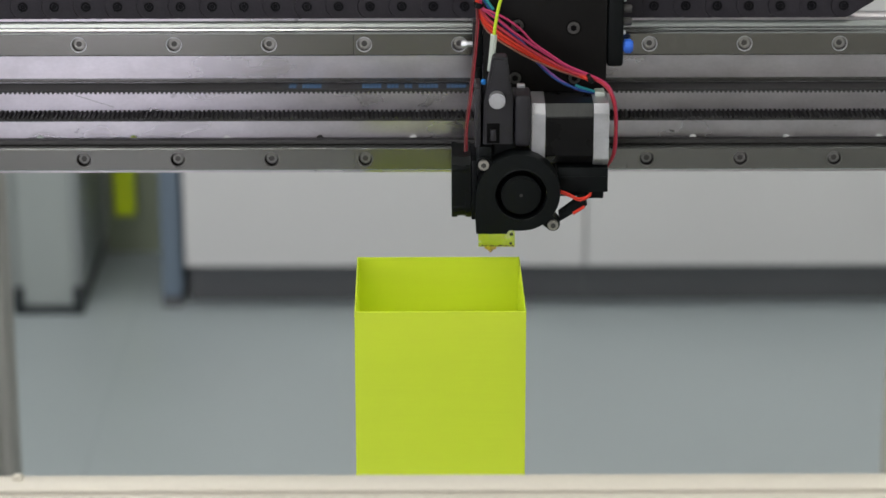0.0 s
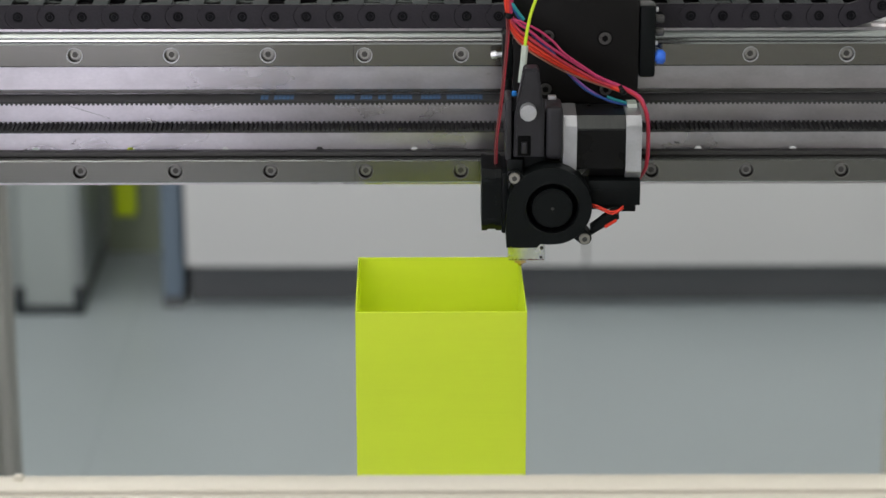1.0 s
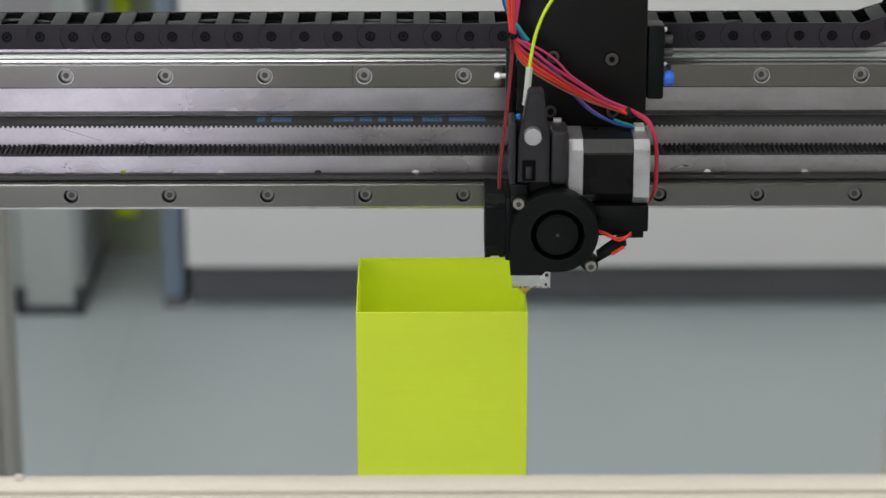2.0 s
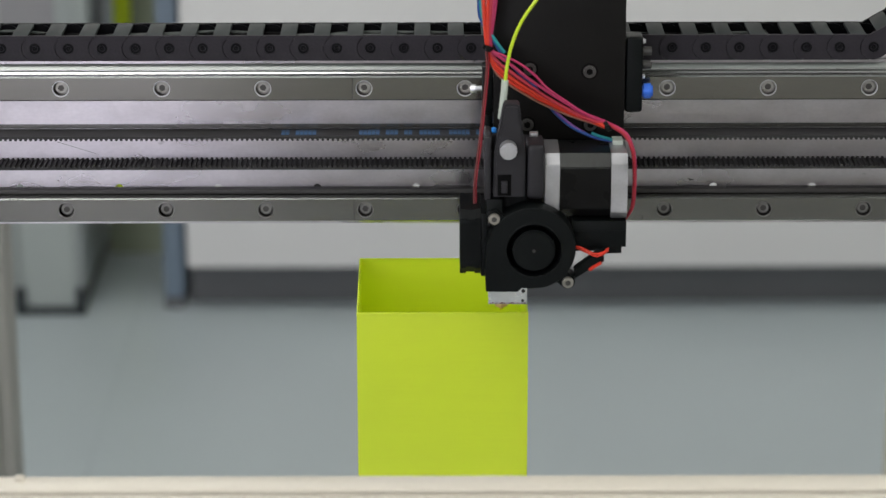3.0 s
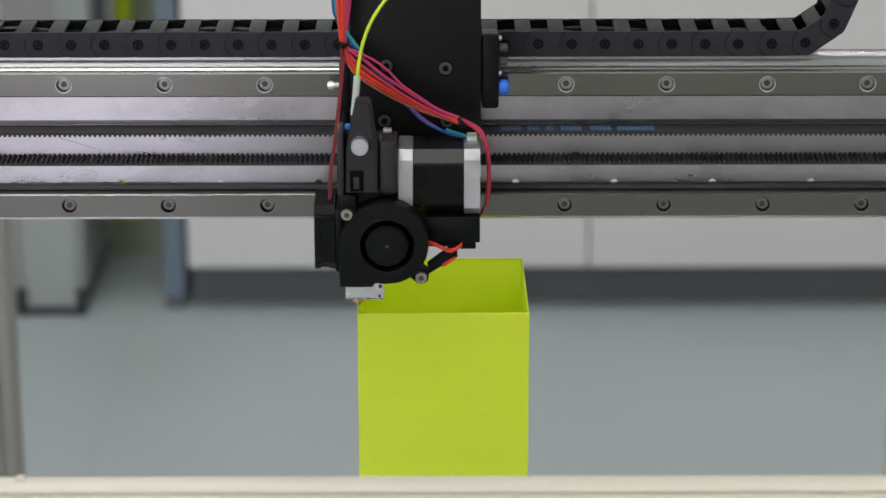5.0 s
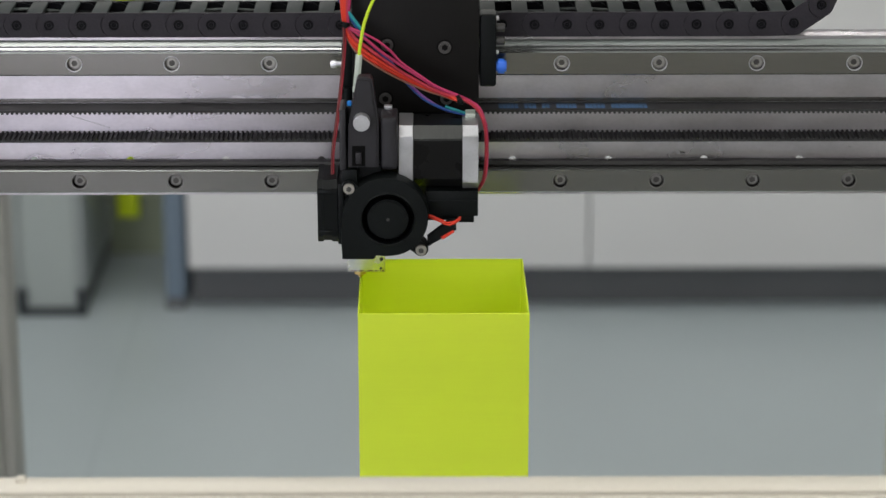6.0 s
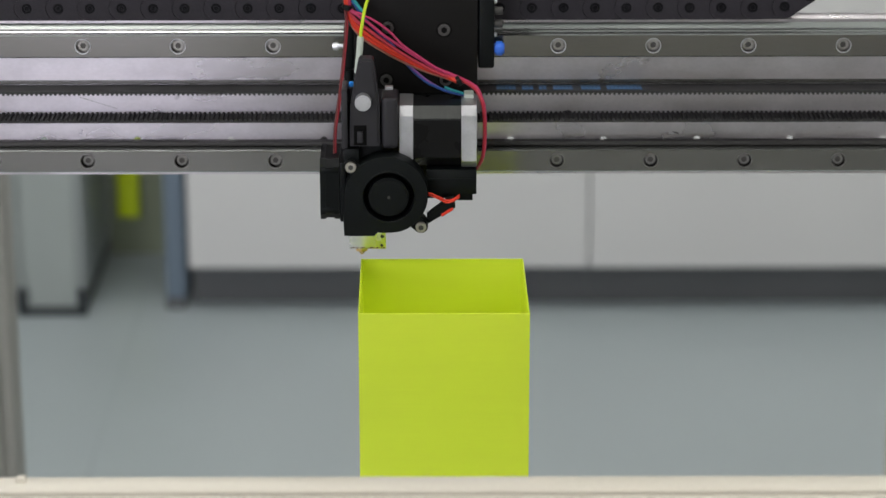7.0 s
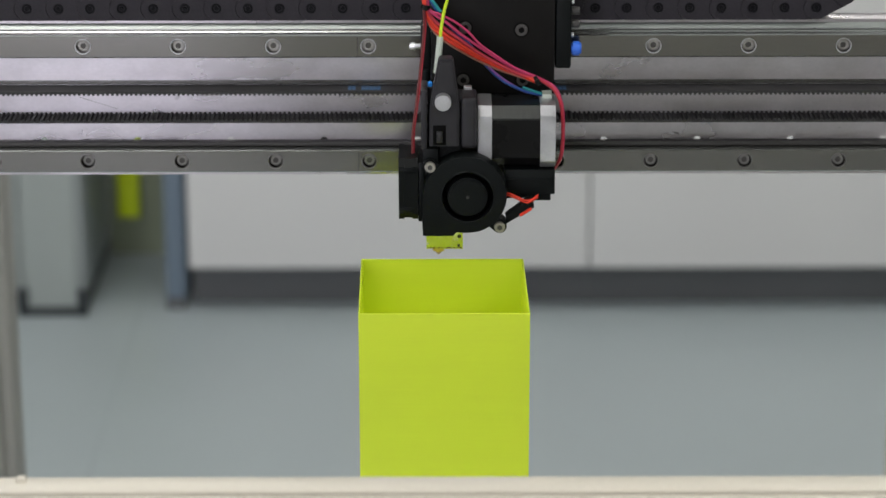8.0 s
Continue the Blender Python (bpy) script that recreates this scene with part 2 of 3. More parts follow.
        new("daylight", lamp).matrix_basis = pose((a + b) / 2, y0 + 0.01, (SILL + HEAD) / 2, 90, 0, 0)


window_wall()
slab("wall_west", x0 - 0.1, x0, y0, y1, -0.1, CEILING_Z + 0.1, WALL_PAINT, "plain white painted side wall")
slab("wall_east", x1, x1 + 0.1, y0, y1, -0.1, CEILING_Z + 0.1, WALL_PAINT, "plain white painted side wall")


def ceiling_light(x, y, watts):
    thing = empty("ceiling_light", x, y, CEILING_Z, label="flush white rectangular ceiling light panel, switched on, unseen and assumed", category="ceiling light", group="ceiling lights")
    part("frame", block(bmesh.new(), -620, 620, -320, 320, -40, -0.5, 6), WHITE_LAMINATE, thing)
    part("diffuser", block(bmesh.new(), -590, 590, -290, 290, -43, -38, 1), DIFFUSER, thing)
    lamp = bpy.data.lights.new("panel_light", "AREA")
    lamp.shape, lamp.size, lamp.size_y, lamp.energy, lamp.color = "RECTANGLE", 1.18, 0.58, watts, (1.0, 0.975, 0.945)
    ob = new("panel_light", lamp)
    ob.matrix_basis = pose(x, y, CEILING_Z - 0.05)


for x, y, watts in LIGHTS:
    ceiling_light(x, y, watts)


# ---- furniture behind the printer ----
def cabinet(x, y, width, label):
    """A base cabinet on a recessed plinth; x is its left edge, y its front."""
    thing = empty("base_cabinet", x, y, 0, label=label, category="cabinet", group="base cabinets")
    w = width * 1000
    part("plinth", block(bmesh.new(), 0.2, w + 0.8, 70, 560, 0, 90), PLINTH, thing, "dark recessed plinth")
    part("body", block(bmesh.new(), 1, w - 1, 20, 580, 90.5, 715, 1.5), WHITE_LAMINATE, thing)
    part("door", block(bmesh.new(), 1.5, w - 1.5, 0, 19, 90.5, 712, 2), WHITE_LAMINATE, thing, "plain white door front")
    return thing


cabinet(-0.456, 3.095, 0.725, "plain white laminate base cabinet on a dark plinth")
cabinet(0.270, 3.095, 0.725, "plain white laminate base cabinet on a dark plinth")
cabinet(0.996, 3.095, 0.725, "plain white laminate base cabinet on a dark plinth")
top = part("worktop", block(bmesh.new(), -510, 1780, 3060, 3790, 716, 746, 3), WHITE_LAMINATE)
tagged(top, "long white laminate worktop over the cabinets", "worktop")

leg = empty("support_panel", -0.483, 3.128, 0, label="blue-grey painted steel support panel at the worktop's end", category="support panel")
part("panel", block(bmesh.new(), -18, 18, 0, 600, 22, 715, 3), BLUE_GREY, leg)
part("foot", block(bmesh.new(), -19, 19, -2, 600, 0, 20, 4), PLINTH, leg, "dark rubber foot strip")


def side_unit():
    thing = empty("tall_unit", -0.704, 3.097, 0, label="pale grey laboratory unit with dark sides, feet and a vent grille", category="cabinet")
    part("front_panel", block(bmesh.new(), -50, 45, 0, 22, 14, 900, 3), PALE_PANEL, thing)
    part("side_panel", block(bmesh.new(), 46, 57, 8, 575, 20, 900, 2), MID_PANEL, thing, "dark grey side panel")
    part("return_panel", block(bmesh.new(), -170, -52, 40, 575, 20, 900, 2), PALE_PANEL, thing)
    part("base_strip", block(bmesh.new(), -60, 60, -6, 570, 0, 16, 2), FOOT_BLACK, thing, "black base strip")
    for x in (-64, 44):
        part("foot", block(bmesh.new(), x, x + 19, -8, 14, 0, 50, 3), FOOT_BLACK, thing, "black plastic corner foot")
    part("upper_case", block(bmesh.new(), -220, 69, -24, 300, 430, 905, 3), LILAC_PANEL, thing, "lilac-grey upper case")
    part("corner_post", block(bmesh.new(), 69.5, 87, -26, 300, 430, 905, 3), PALE_PANEL, thing, "pale grey corner post")
    part("case_side", block(bmesh.new(), 87.5, 91, -10, 298, 434, 900, 1), MID_PANEL, thing, "dark grey side of the case")
    part("vent_panel", block(bmesh.new(), 34, 68.8, -26, -24.3, 435, 900, 0.5), PALE_PANEL, thing, "pale vent panel")
    for k in range(22):
        part("slat", block(bmesh.new(), 36, 68, -31, -26.5, 445 + k * 20, 454 + k * 20, 1.5), MID_PANEL, thing, "grey vent slat")
    for y, r, h in ((60, 9, 600), (110, 14, 585)):
        bm = bmesh.new()
        rod(bm, (92 + r, y, 460), (92 + r, y, h), r, 24, bevel=4)
        part("hose", bm, PALE_PANEL if r > 12 else PLINTH, thing, "hose end on the side of the case")
    return thing


side_unit()
screen = empty("partition_panel", 0, 0, 0, label="olive-grey partition panel with a lime-green edge strip, beside the worktop", category="partition")
part("panel", block(bmesh.new(), -640, -503, 3447, 3465, 0, 950, 3), OLIVE_PANEL, screen)
part("edge_strip", block(bmesh.new(), -619, -578.5, 3412, 3446, 85, 950, 5, 3), LIME_PANEL, screen, "lime-green edge strip")


# ---- the printer's fixed parts ----
def printer_frame():
    thing = empty("printer_frame", 0, 0, BOX_TOP, label="cream-painted steel frame of a large 3D printer", category="printer frame")
    floor_z = -BOX_TOP * 1000
    # front beam with its groove
    bm = bmesh.new()
    block(bm, -520, 520, -299, -280, -20, 16.8, 2.5)
    part("front_beam", bm, CREAM_PAINT, thing)
    part("front_lip", block(bmesh.new(), -520, 520, -330, -301.5, -20, 16.2, 2.5), CREAM_PAINT, thing)
    part("catch", block(bmesh.new(), -209, -204.5, -288, -283, 16.5, 18.8, 0.9), CREAM_PAINT, thing, "small cream catch")
    part("beam_web", block(bmesh.new(), -520, 520, -326, -284, -60, -21), CREAM_PAINT, thing)
    part("post", block(bmesh.new(), -479, -428, 1000, 1055, floor_z, 320, 5), GREY_PAINT, thing)
    part("seal_strip", block(bmesh.new(), -477, -441, 994, 999.5, floor_z, -95, 1), GREY_PAINT, thing, "grey strip on the post")
    part("post", block(bmesh.new(), 455, 506, 1000, 1055, floor_z, 320, 5), CREAM_PAINT, thing)
    for x in (-520, 476):
        part("post", block(bmesh.new(), x, x + 44, -326, -282, floor_z, -61, 4), CREAM_PAINT, thing)
        part("post", block(bmesh.new(), x, x + 44, 450, 494, floor_z, 14, 4), CREAM_PAINT, thing)
    for x in (-520, 440):
        part("side_beam", block(bmesh.new(), x, x + 80, -279, 999, 14.5, 30, 2), GREY_PAINT, thing)
        part("side_rail", block(bmesh.new(), x + 32, x + 47, -270, 900, 30.2, 42, 1), RAIL_METAL, thing, "steel guide rail")
    part("base_plate", block(bmesh.new(), -475, 475, -280, 262, -300, -231, 4), GREY_PAINT, thing)
    for x in (-475, 455):
        part("bearer", block(bmesh.new(), x - 45, x + 65, -281, 260, -330, -300.5, 3), GREY_PAINT, thing)
    part("tie_beam", block(bmesh.new(), -475, 475, -320, -282, -330, -290, 3), GREY_PAINT, thing)
    return thing


printer_frame()
# bed out of view; its pale colour is chosen to bounce light upward
bed = part("print_bed", block(bmesh.new(), -280, 280, -200, 245, -230.8, -220.2, 1.5), BED_GLASS)
bed.location.z = BOX_TOP
tagged(bed, "pale grey print bed plate under the printed box, unseen, bouncing light upward", "print bed")


def printed_box():
    """An open square box with thin walls, 100 mm wide, standing on the bed; its sides follow the machine's slight skew."""
    thing = empty("printed_box", 0, 0, BOX_TOP, label="translucent lime-green plastic box with thin walls, open top", category="plastic box")
    w, d, h, wall, skew = 101.6, 101.6, 220.0, 0.85, -0.0097

    def ring(bm, inset, z, r=0.6, n=4):
        """A square loop with rounded corners."""
        out = []
        for cx, cy, a0 in ((1, 1, 0), (-1, 1, 90), (-1, -1, 180), (1, -1, 270)):
            for k in range(n + 1):
                a = radians(a0 + 90 * k / n)
                x = cx * (w / 2 - inset - r) + r * math.cos(a)
                y = d / 2 + cy * (d / 2 - inset - r) + r * math.sin(a)
                out.append(bm.verts.new(mm((x + skew * y, y, z))))
        return out

    def shell(loops):
        bm = bmesh.new()
        rings = [ring(bm, *q) for q in loops]
        n = len(rings[0])
        for a, b in zip(rings, rings[1:] + rings[:1]):
            for k in range(n):
                bm.faces.new((a[k], a[(k + 1) % n], b[(k + 1) % n], b[k]))
        return bm

    part("wall_shell", shell([(0, -h), (0, -0.8), (wall, -0.8), (wall, -h)]), LIME, thing)
    part("rim", shell([(0.02, -0.79), (-0.05, -0.4), (0.2, 0), (wall - 0.2, 0), (wall + 0.05, -0.4), (wall - 0.02, -0.79)]), LIME, thing, "last printed layer along the open edge")
    part("base", block(bmesh.new(), -w / 2 + wall + 1.2, w / 2 - wall - 1.2, wall + 0.1, d - wall - 0.1, -h, -h + 1.5), LIME, thing)
    return thing


printed_box()

# ---- the gantry: beam, rails, screws, belt ----
SCREW_X = [-405.7 + 60 * k for k in range(14)]
HOLE_X = [-375.1 + 60 * k for k in range(13)]
gantry = empty("gantry", 0, 0.15, BOX_TOP, label="milled aluminium gantry beam with two steel linear rails", category="gantry")


def holed_strip(bm, xs, zc, half, y, r, sunk, x_end, seg=24):
    """A flat strip facing the front with round holes that go in by sunk millimetres."""
    xs = list(xs)
    for i, xc in enumerate(xs):
        rim, edge, deep = [], [], []
        for k in range(seg):
            a = 2 * math.pi * (k + 0.0) / seg
            c, s = math.cos(a), math.sin(a)
            rim.append(bm.verts.new(mm((xc + r * c, y, zc + r * s))))
            deep.append(bm.verts.new(mm((xc + r * c, y + sunk, zc + r * s))))
            q = half / max(abs(c), abs(s))
            edge.append(bm.verts.new(mm((xc + q * c, y, zc + q * s))))
        for k in range(seg):
            j = (k + 1) % seg
            bm.faces.new((rim[k], rim[j], edge[j], edge[k]))
            bm.faces.new((rim[k], deep[k], deep[j], rim[j]))
        left = xs[i - 1] + half if i else -x_end
        corners = [bm.verts.new(mm((x, y, z))) for x, z in ((left, zc - half), (xc - half, zc - half), (xc - half, zc + half), (left, zc + half))]
        bm.faces.new(corners)
    corners = [bm.verts.new(mm((x, y, z))) for x, z in ((xs[-1] + half, zc - half), (x_end, zc - half), (x_end, zc + half), (xs[-1] + half, zc + half))]
    bm.faces.new(corners)


def long_strip(bm, profile, x_end, closed=False):
    """A profile in y and z drawn along x."""
    a = [bm.verts.new(mm((-x_end, y, z))) for y, z in profile]
    b = [bm.verts.new(mm((x_end, y, z))) for y, z in profile]
    n = len(profile)
    for i in range(n if closed else n - 1):
        j = (i + 1) % n
        bm.faces.new((a[i], a[j], b[j], b[i]))
    if closed:
        bm.faces.new(a[::-1]), bm.faces.new(b)


def linear_rail(zc, screw_metal, socket_shade, hole_shade, rim_metal):
    bm = bmesh.new()
    half = 6.7
    holed_strip(bm, SCREW_X, zc, half, 0, 4.7, 6.0, 430)
    front_faces = len(bm.faces)
    for s in (1, -1):
        long_strip(bm, [(0, zc + s * half), (1.0, zc + s * 7.5), (6.5, zc + s * 7.5), (7.6, zc + s * 6.4), (9.4, zc + s * 6.4), (10.5, zc + s * 7.5), (15, zc + s * 7.5)], 430)
    for face in list(bm.faces)[front_faces:]:
        face.material_index = 1
    bmesh.ops.remove_doubles(bm, verts=bm.verts, dist=0.00001)
    rail = part("linear_rail", bm, [RAIL_METAL, RAIL_SIDE], gantry, "ground steel rail with sunk screws")
    bm = bmesh.new()
    rod(bm, (0, 6.0, 0), (0, 2.8, 0), 3.35, 24, bevel=0.6)
    head = part("screw", bm, screw_metal, rail, "socket-head screw")
    head.matrix_basis = pose(SCREW_X[0] / 1000, 0, zc / 1000)
    # a flat darker plate paints the shade of the hexagon recess
    bm = bmesh.new()
    rod(bm, (0, 2.9, 0), (0, 2.72, 0), 2.0, 6)
    socket = part("socket", bm, socket_shade, rail, "darker plate painting the shade in the hexagon socket")
    bm = bmesh.new()
    for k in range(32):
        a0, a1 = 2 * math.pi * k / 32, 2 * math.pi * (k + 1) / 32
        pts = [[mm((r * math.cos(a), y, r * math.sin(a))) for r, y in ((4.35, 0.7), (4.65, -0.05), (4.95, -0.05), (5.05, 0.2))] for a in (a0, a1)]
        v = [[bm.verts.new(p) for p in q] for q in pts]
        for i in range(3):
            bm.faces.new((v[0][i], v[0][i + 1], v[1][i + 1], v[1][i]))
    bmesh.ops.remove_doubles(bm, verts=bm.verts, dist=0.000005)
    rim = part("rim", bm, rim_metal, rail, "chamfered hole rim")
    # the floor's dark metal paints the shade down in the hole
    bm = bmesh.new()
    rod(bm, (0, 6.4, 0), (0, 5.9, 0), 4.68, 24)
    floor_ = part("hole_floor", bm, hole_shade, rail)
    turn = 0
    for i, x in enumerate(SCREW_X):
        turn = (turn + 37) % 60
        m = pose(x / 1000, 0, zc / 1000, 0, turn, 0)
        for ob in (head, socket, rim, floor_):
            if i == 0:
                ob.matrix_basis = m
            else:
                share(ob.name.split(".")[0], ob, rail, m)


# hole floors carry the holes' shade; the lower rail's metals are darker
linear_rail(124.0, SCREW_METAL, PLATE_SCREW, DULL_SCREW, BRIGHT_METAL)
linear_rail(48.5, DULL_SCREW, PLATE_SCREW, DARK_STEEL, DULL_SCREW)

bm = bmesh.new()
long_strip(bm, [(15, 62), (15, 131.7), (18, 131.7), (18, 136.8), (18.3, 137), (34, 137), (34, 131), (21, 131), (21, 62)], 430, True)
part("beam", bm, BEAM_METAL, gantry)
bm = bmesh.new()
holed_strip(bm, HOLE_X, 58.2, 3.8, 15.0, 2.4, 1.0, 430, 16)
bmesh.ops.remove_doubles(bm, verts=bm.verts, dist=0.00001)
part("hole_strip", bm, BEAM_METAL, gantry, "strip with see-through holes", smooth=0)
bm = bmesh.new()
long_strip(bm, [(15, 131.8), (17.4, 134.9), (17.95, 134.9), (17.95, 131.8)], 430, True)
part("edge_strip", bm, EDGE_METAL, gantry, "polished sloping edge strip")
# thin step strip, darker to paint the ledge's shadow
part("step", block(bmesh.new(), -430, 430, 14.7, 15.0, 95.7, 98.3), RAIL_METAL, gantry, "grey step under the beam's face, the ledge's shadow in its colour")
part("lower_plate", block(bmesh.new(), -430, 430, 15, 21, 35.4, 54.2, 0.4), BEAM_METAL, gantry)
part("dark_strip", block(bmesh.new(), -430, 430, 8, 14.6, 56.2, 59.0, 0.3), DARK_STEEL, gantry, "dark steel strip")
bm = bmesh.new()
rod(bm, (-75.1, 19, 58.0), (-75.1, 15.6, 58.0), 2.8, 16)
part("plug", bm, DARK_STEEL, gantry, "dark plug in a hole")
for x in (-470, 431):
    part("end_block", block(bmesh.new(), x, x + 39, 5, 66, 42.4, 136, 2), BLACK_ANODISED, gantry, "black end block on the side rail")
part("joint_line", block(bmesh.new(), -52.7, -52.3, -0.05, 0.3, 117.4, 130.6), DARK_STEEL, gantry)
part("joint_line", block(bmesh.new(), -52.7, -52.3, -0.05, 0.3, 41.9, 55.1), DARK_STEEL, gantry)


part("scratch", prism(bmesh.new(), [(-231.5, 87.5), (-207, 79.5), (-207, 79.25), (-231.5, 87.15)], 14.93, 15.03), DULL_SCREW, gantry, "long fine scratch")
part("stain", prism(bmesh.new(), [(149, 63.9), (151, 63.2), (153.2, 63.0), (153.0, 62.2), (150.5, 62.3)], 14.9, 15.03), DARK_STEEL, gantry, "small dark stain")
part("nick", prism(bmesh.new(), [(121.4, 44.6), (121.8, 44.6), (121.6, 42.2), (121.3, 42.2)], -0.06, 0.03), DARK_STEEL, gantry, "small nick")


def belt(name, base0, base1, tooth):
    """A toothed belt run: a flat band with teeth along one side, all across its width."""
    verts, faces = [], []

    def brick(x0_, x1_, y0_, y1_, z0_, z1_, taper):
        n = len(verts)
        for z, t in ((z0_, 0 if tooth > 0 else taper), (z1_, taper if tooth > 0 else 0)):
            verts.extend([(x0_ + t, y0_, z), (x1_ - t, y0_, z), (x1_ - t, y1_, z), (x0_ + t, y1_, z)])
        faces.extend([(n, n + 3, n + 2, n + 1), (n + 4, n + 5, n + 6, n + 7), (n, n + 1, n + 5, n + 4), (n + 1, n + 2, n + 6, n + 5),
                      (n + 2, n + 3, n + 7, n + 6), (n + 3, n, n + 4, n + 7)])

    brick(-430, 430, -3, 14.5, base0, base1, 0)
    for k in range(286):
        x = -428.5 + 3 * k
        if tooth > 0:
            brick(x - 0.95, x + 0.95, -3, 14.5, base1 - 0.1, base1 + tooth, 0.35)
        else:
            brick(x - 0.95, x + 0.95, -3, 14.5, base0 + tooth, base0 + 0.1, 0.35)
    data = bpy.data.meshes.new(name)
    data.from_pydata([mm(v) for v in verts], [], faces)
    data.materials.append(RUBBER)
    ob = new(name, data)
    ob.parent = gantry
    ob["label"] = "black toothed drive belt"
    return ob


upper_belt = belt("upper_belt", 94.0, 95.4, -1.2)
lower_belt = belt("lower_belt", 74.8, 76.1, 1.3)

# faded blue printing on the upper belt's back, as plain bars
PRINT_BLUE = material("faded_blue_print", (0.036, 0.10, 0.21), rough=0.6, grain=0.3, scale=500, stains=0.35, stain_scale=60)
first_bar = None
for word_x0, word_x1 in ((-60.5, -54.0), (-52.0, -38.0), (-14.0, -1.5), (2.0, 9.5), (13.0, 19.5), (22.0, 36.0), (39.8, 53.2), (56.0, 79.0)):
    x = word_x0
    while x < word_x1 - 1.5:
        m = pose(x / 1000, 0.0062, 0.09546)
        if first_bar is None:
            first_bar = part("print_bar", block(bmesh.new(), 0, 2.2, -5.2, 5.2, -0.04, 0.03), PRINT_BLUE, upper_belt, "faded blue printed bar", smooth=0)
            first_bar.matrix_basis = m
        else:
            share("print_bar", first_bar, upper_belt, m)
        x += 2.5

# ---- cable chain on the beam ----
LINK, BEND = 0.020, 0.0347
CHAIN_X, CHAIN_Z = -0.4221, 0.1453
N_LINKS, FIRST_MOVING = 45, 30
chain = empty("cable_chain", 0, 0.15, BOX_TOP, label="black plastic cable chain lying on the beam", category="cable chain")


def arc(cx, cz, r, a0, a1, n):
    return [(cx + r * math.cos(radians(a0 + (a1 - a0) * k / n)), cz + r * math.sin(radians(a0 + (a1 - a0) * k / n))) for k in range(n + 1)]


def chain_link():
    bm = bmesh.new()
    # the round end hinges in the hollow end of the link before it
    plate = arc(0, -0.3, 7.7, 92, 268, 20) + [(8.0, -8.0)] + arc(20, -0.3, 8.0, 254, 106, 14) + [(8.0, 7.4)]
    tail = [(9, -7.4)] + arc(20, -0.3, 7.2, -88, 88, 12) + [(9, 6.8)]

    def cheek(bm, y, s):
        prism(bm, plate, y, y + s * 2.4, 0.15)
        prism(bm, tail, y + s * 1.6, y + s * 3.4)
        return bm

    cheek(bm, 14.6, 1)
    link = part("link", bm, CHAIN_PLASTIC, chain)
    # rear cheek and lower bar are darker, painting the shade inside the chain
    part("rear_cheek", cheek(bmesh.new(), 48.4, -1), PIN_AND_SHADE_BLACK, link)
    part("crossbar", block(bmesh.new(), 6.2, 15.8, 15.0, 48.0, 5.4, 7.35, 0.4), LIT_CHAIN_PLASTIC, link)
    part("lower_bar", block(bmesh.new(), 0.2, 19.8, 16.2, 46.8, -8.2, -6.6, 0.4), SHADE_BLACK, link)
    bm = bmesh.new()
    for r0, r1, y in ((3.0, 2.0, 14.0), (1.2, 0.4, 14.1)):
        n = 20
        for k in range(n):
            q = [[bm.verts.new(mm((r * math.cos(a), yy, r * math.sin(a) - 0.3))) for r, yy in ((r0 + 0.25, 14.65), (r0, y), (r1, y), (r1 - 0.2, 14.65))]
                 for a in (2 * math.pi * k / n, 2 * math.pi * (k + 1) / n)]
            for i in range(3):
                bm.faces.new((q[0][i], q[0][i + 1], q[1][i + 1], q[1][i]))
    bmesh.ops.remove_doubles(bm, verts=bm.verts, dist=0.000005)
    part("pin", bm, PIN_AND_SHADE_BLACK, link, "round hinge pin")
    return link


def chain_pose(k_end, bend_at):
    """Poses of the links in the chain's space when the bend begins at bend_at."""
    x, z, out = CHAIN_X, CHAIN_Z, []
    for k in range(k_end):
        a = min(max((CHAIN_X + LINK * (k + 0.5) - bend_at) / BEND, 0), math.pi)
        out.append(pose(x, 0, z, 0, -math.degrees(a), 0))
        x, z = x + LINK * math.cos(a), z + LINK * math.sin(a)
    return out


def copy_under(ob, parent, m):
    twin = share(ob.name.split(".")[0], ob, parent, m)
    for child in ob.children:
        tw = share(child.name.split(".")[0], child, twin, child.matrix_basis)
        if child.get("label"):
            tw["label"] = child["label"]
    return twin


start = chain_pose(N_LINKS, 0.2317 + 0.034 / 2)
links = [chain_link()]
links[0].matrix_basis = start[0]
links += [copy_under(links[0], chain, m) for m in start[1:]]

# most cables are blackened for the shade inside the chain
for i, (y, z, r, mat) in enumerate(((21.5, 146.6, 1.9, SHADE_BLACK), (27, 145.2, 2.4, SHADE_BLACK), (33, 147.6, 1.1, WIRE_GREY), (37, 145.8, 2.2, SHADE_BLACK), (42.5, 147.0, 1.1, WIRE_GREY))):
    wave = [(x, y + 2.2 * math.sin(x * 0.093 + i * 1.7), z + 1.3 * math.sin(x * 0.053 + i * 2.3)) for x in range(-415, 206, 12)]
    part("cable", tube(bmesh.new(), wave, r, 8, 3), mat, chain, "cable inside the chain")

# ---- the print head ----
head = empty("extruder_unit", 0.034, 0.15, BOX_TOP, label="black 3D printer head with blower fan, motor and coloured wires", category="print head")


def hp(name, bm, mat, label="", parent=None):
    return part(name, bm, mat, parent or head, label)


def cap_screw(x, y, z, r, mat, label, deep=2.2, inner=None):
    bm = bmesh.new()
    rod(bm, (x, y + deep, z), (x, y, z), r, 24, bevel=r * 0.18)
    ob = hp("screw", bm, mat, label)
    # a dark plate on the face paints the shade in the socket
    bm = bmesh.new()
    rod(bm, (x, y + 0.02, z), (x, y - 0.06, z), r * 0.52, 6)
    hp("socket", bm, inner or SHADE_BLACK, "dark plate painting the shade in the hexagon socket", ob)


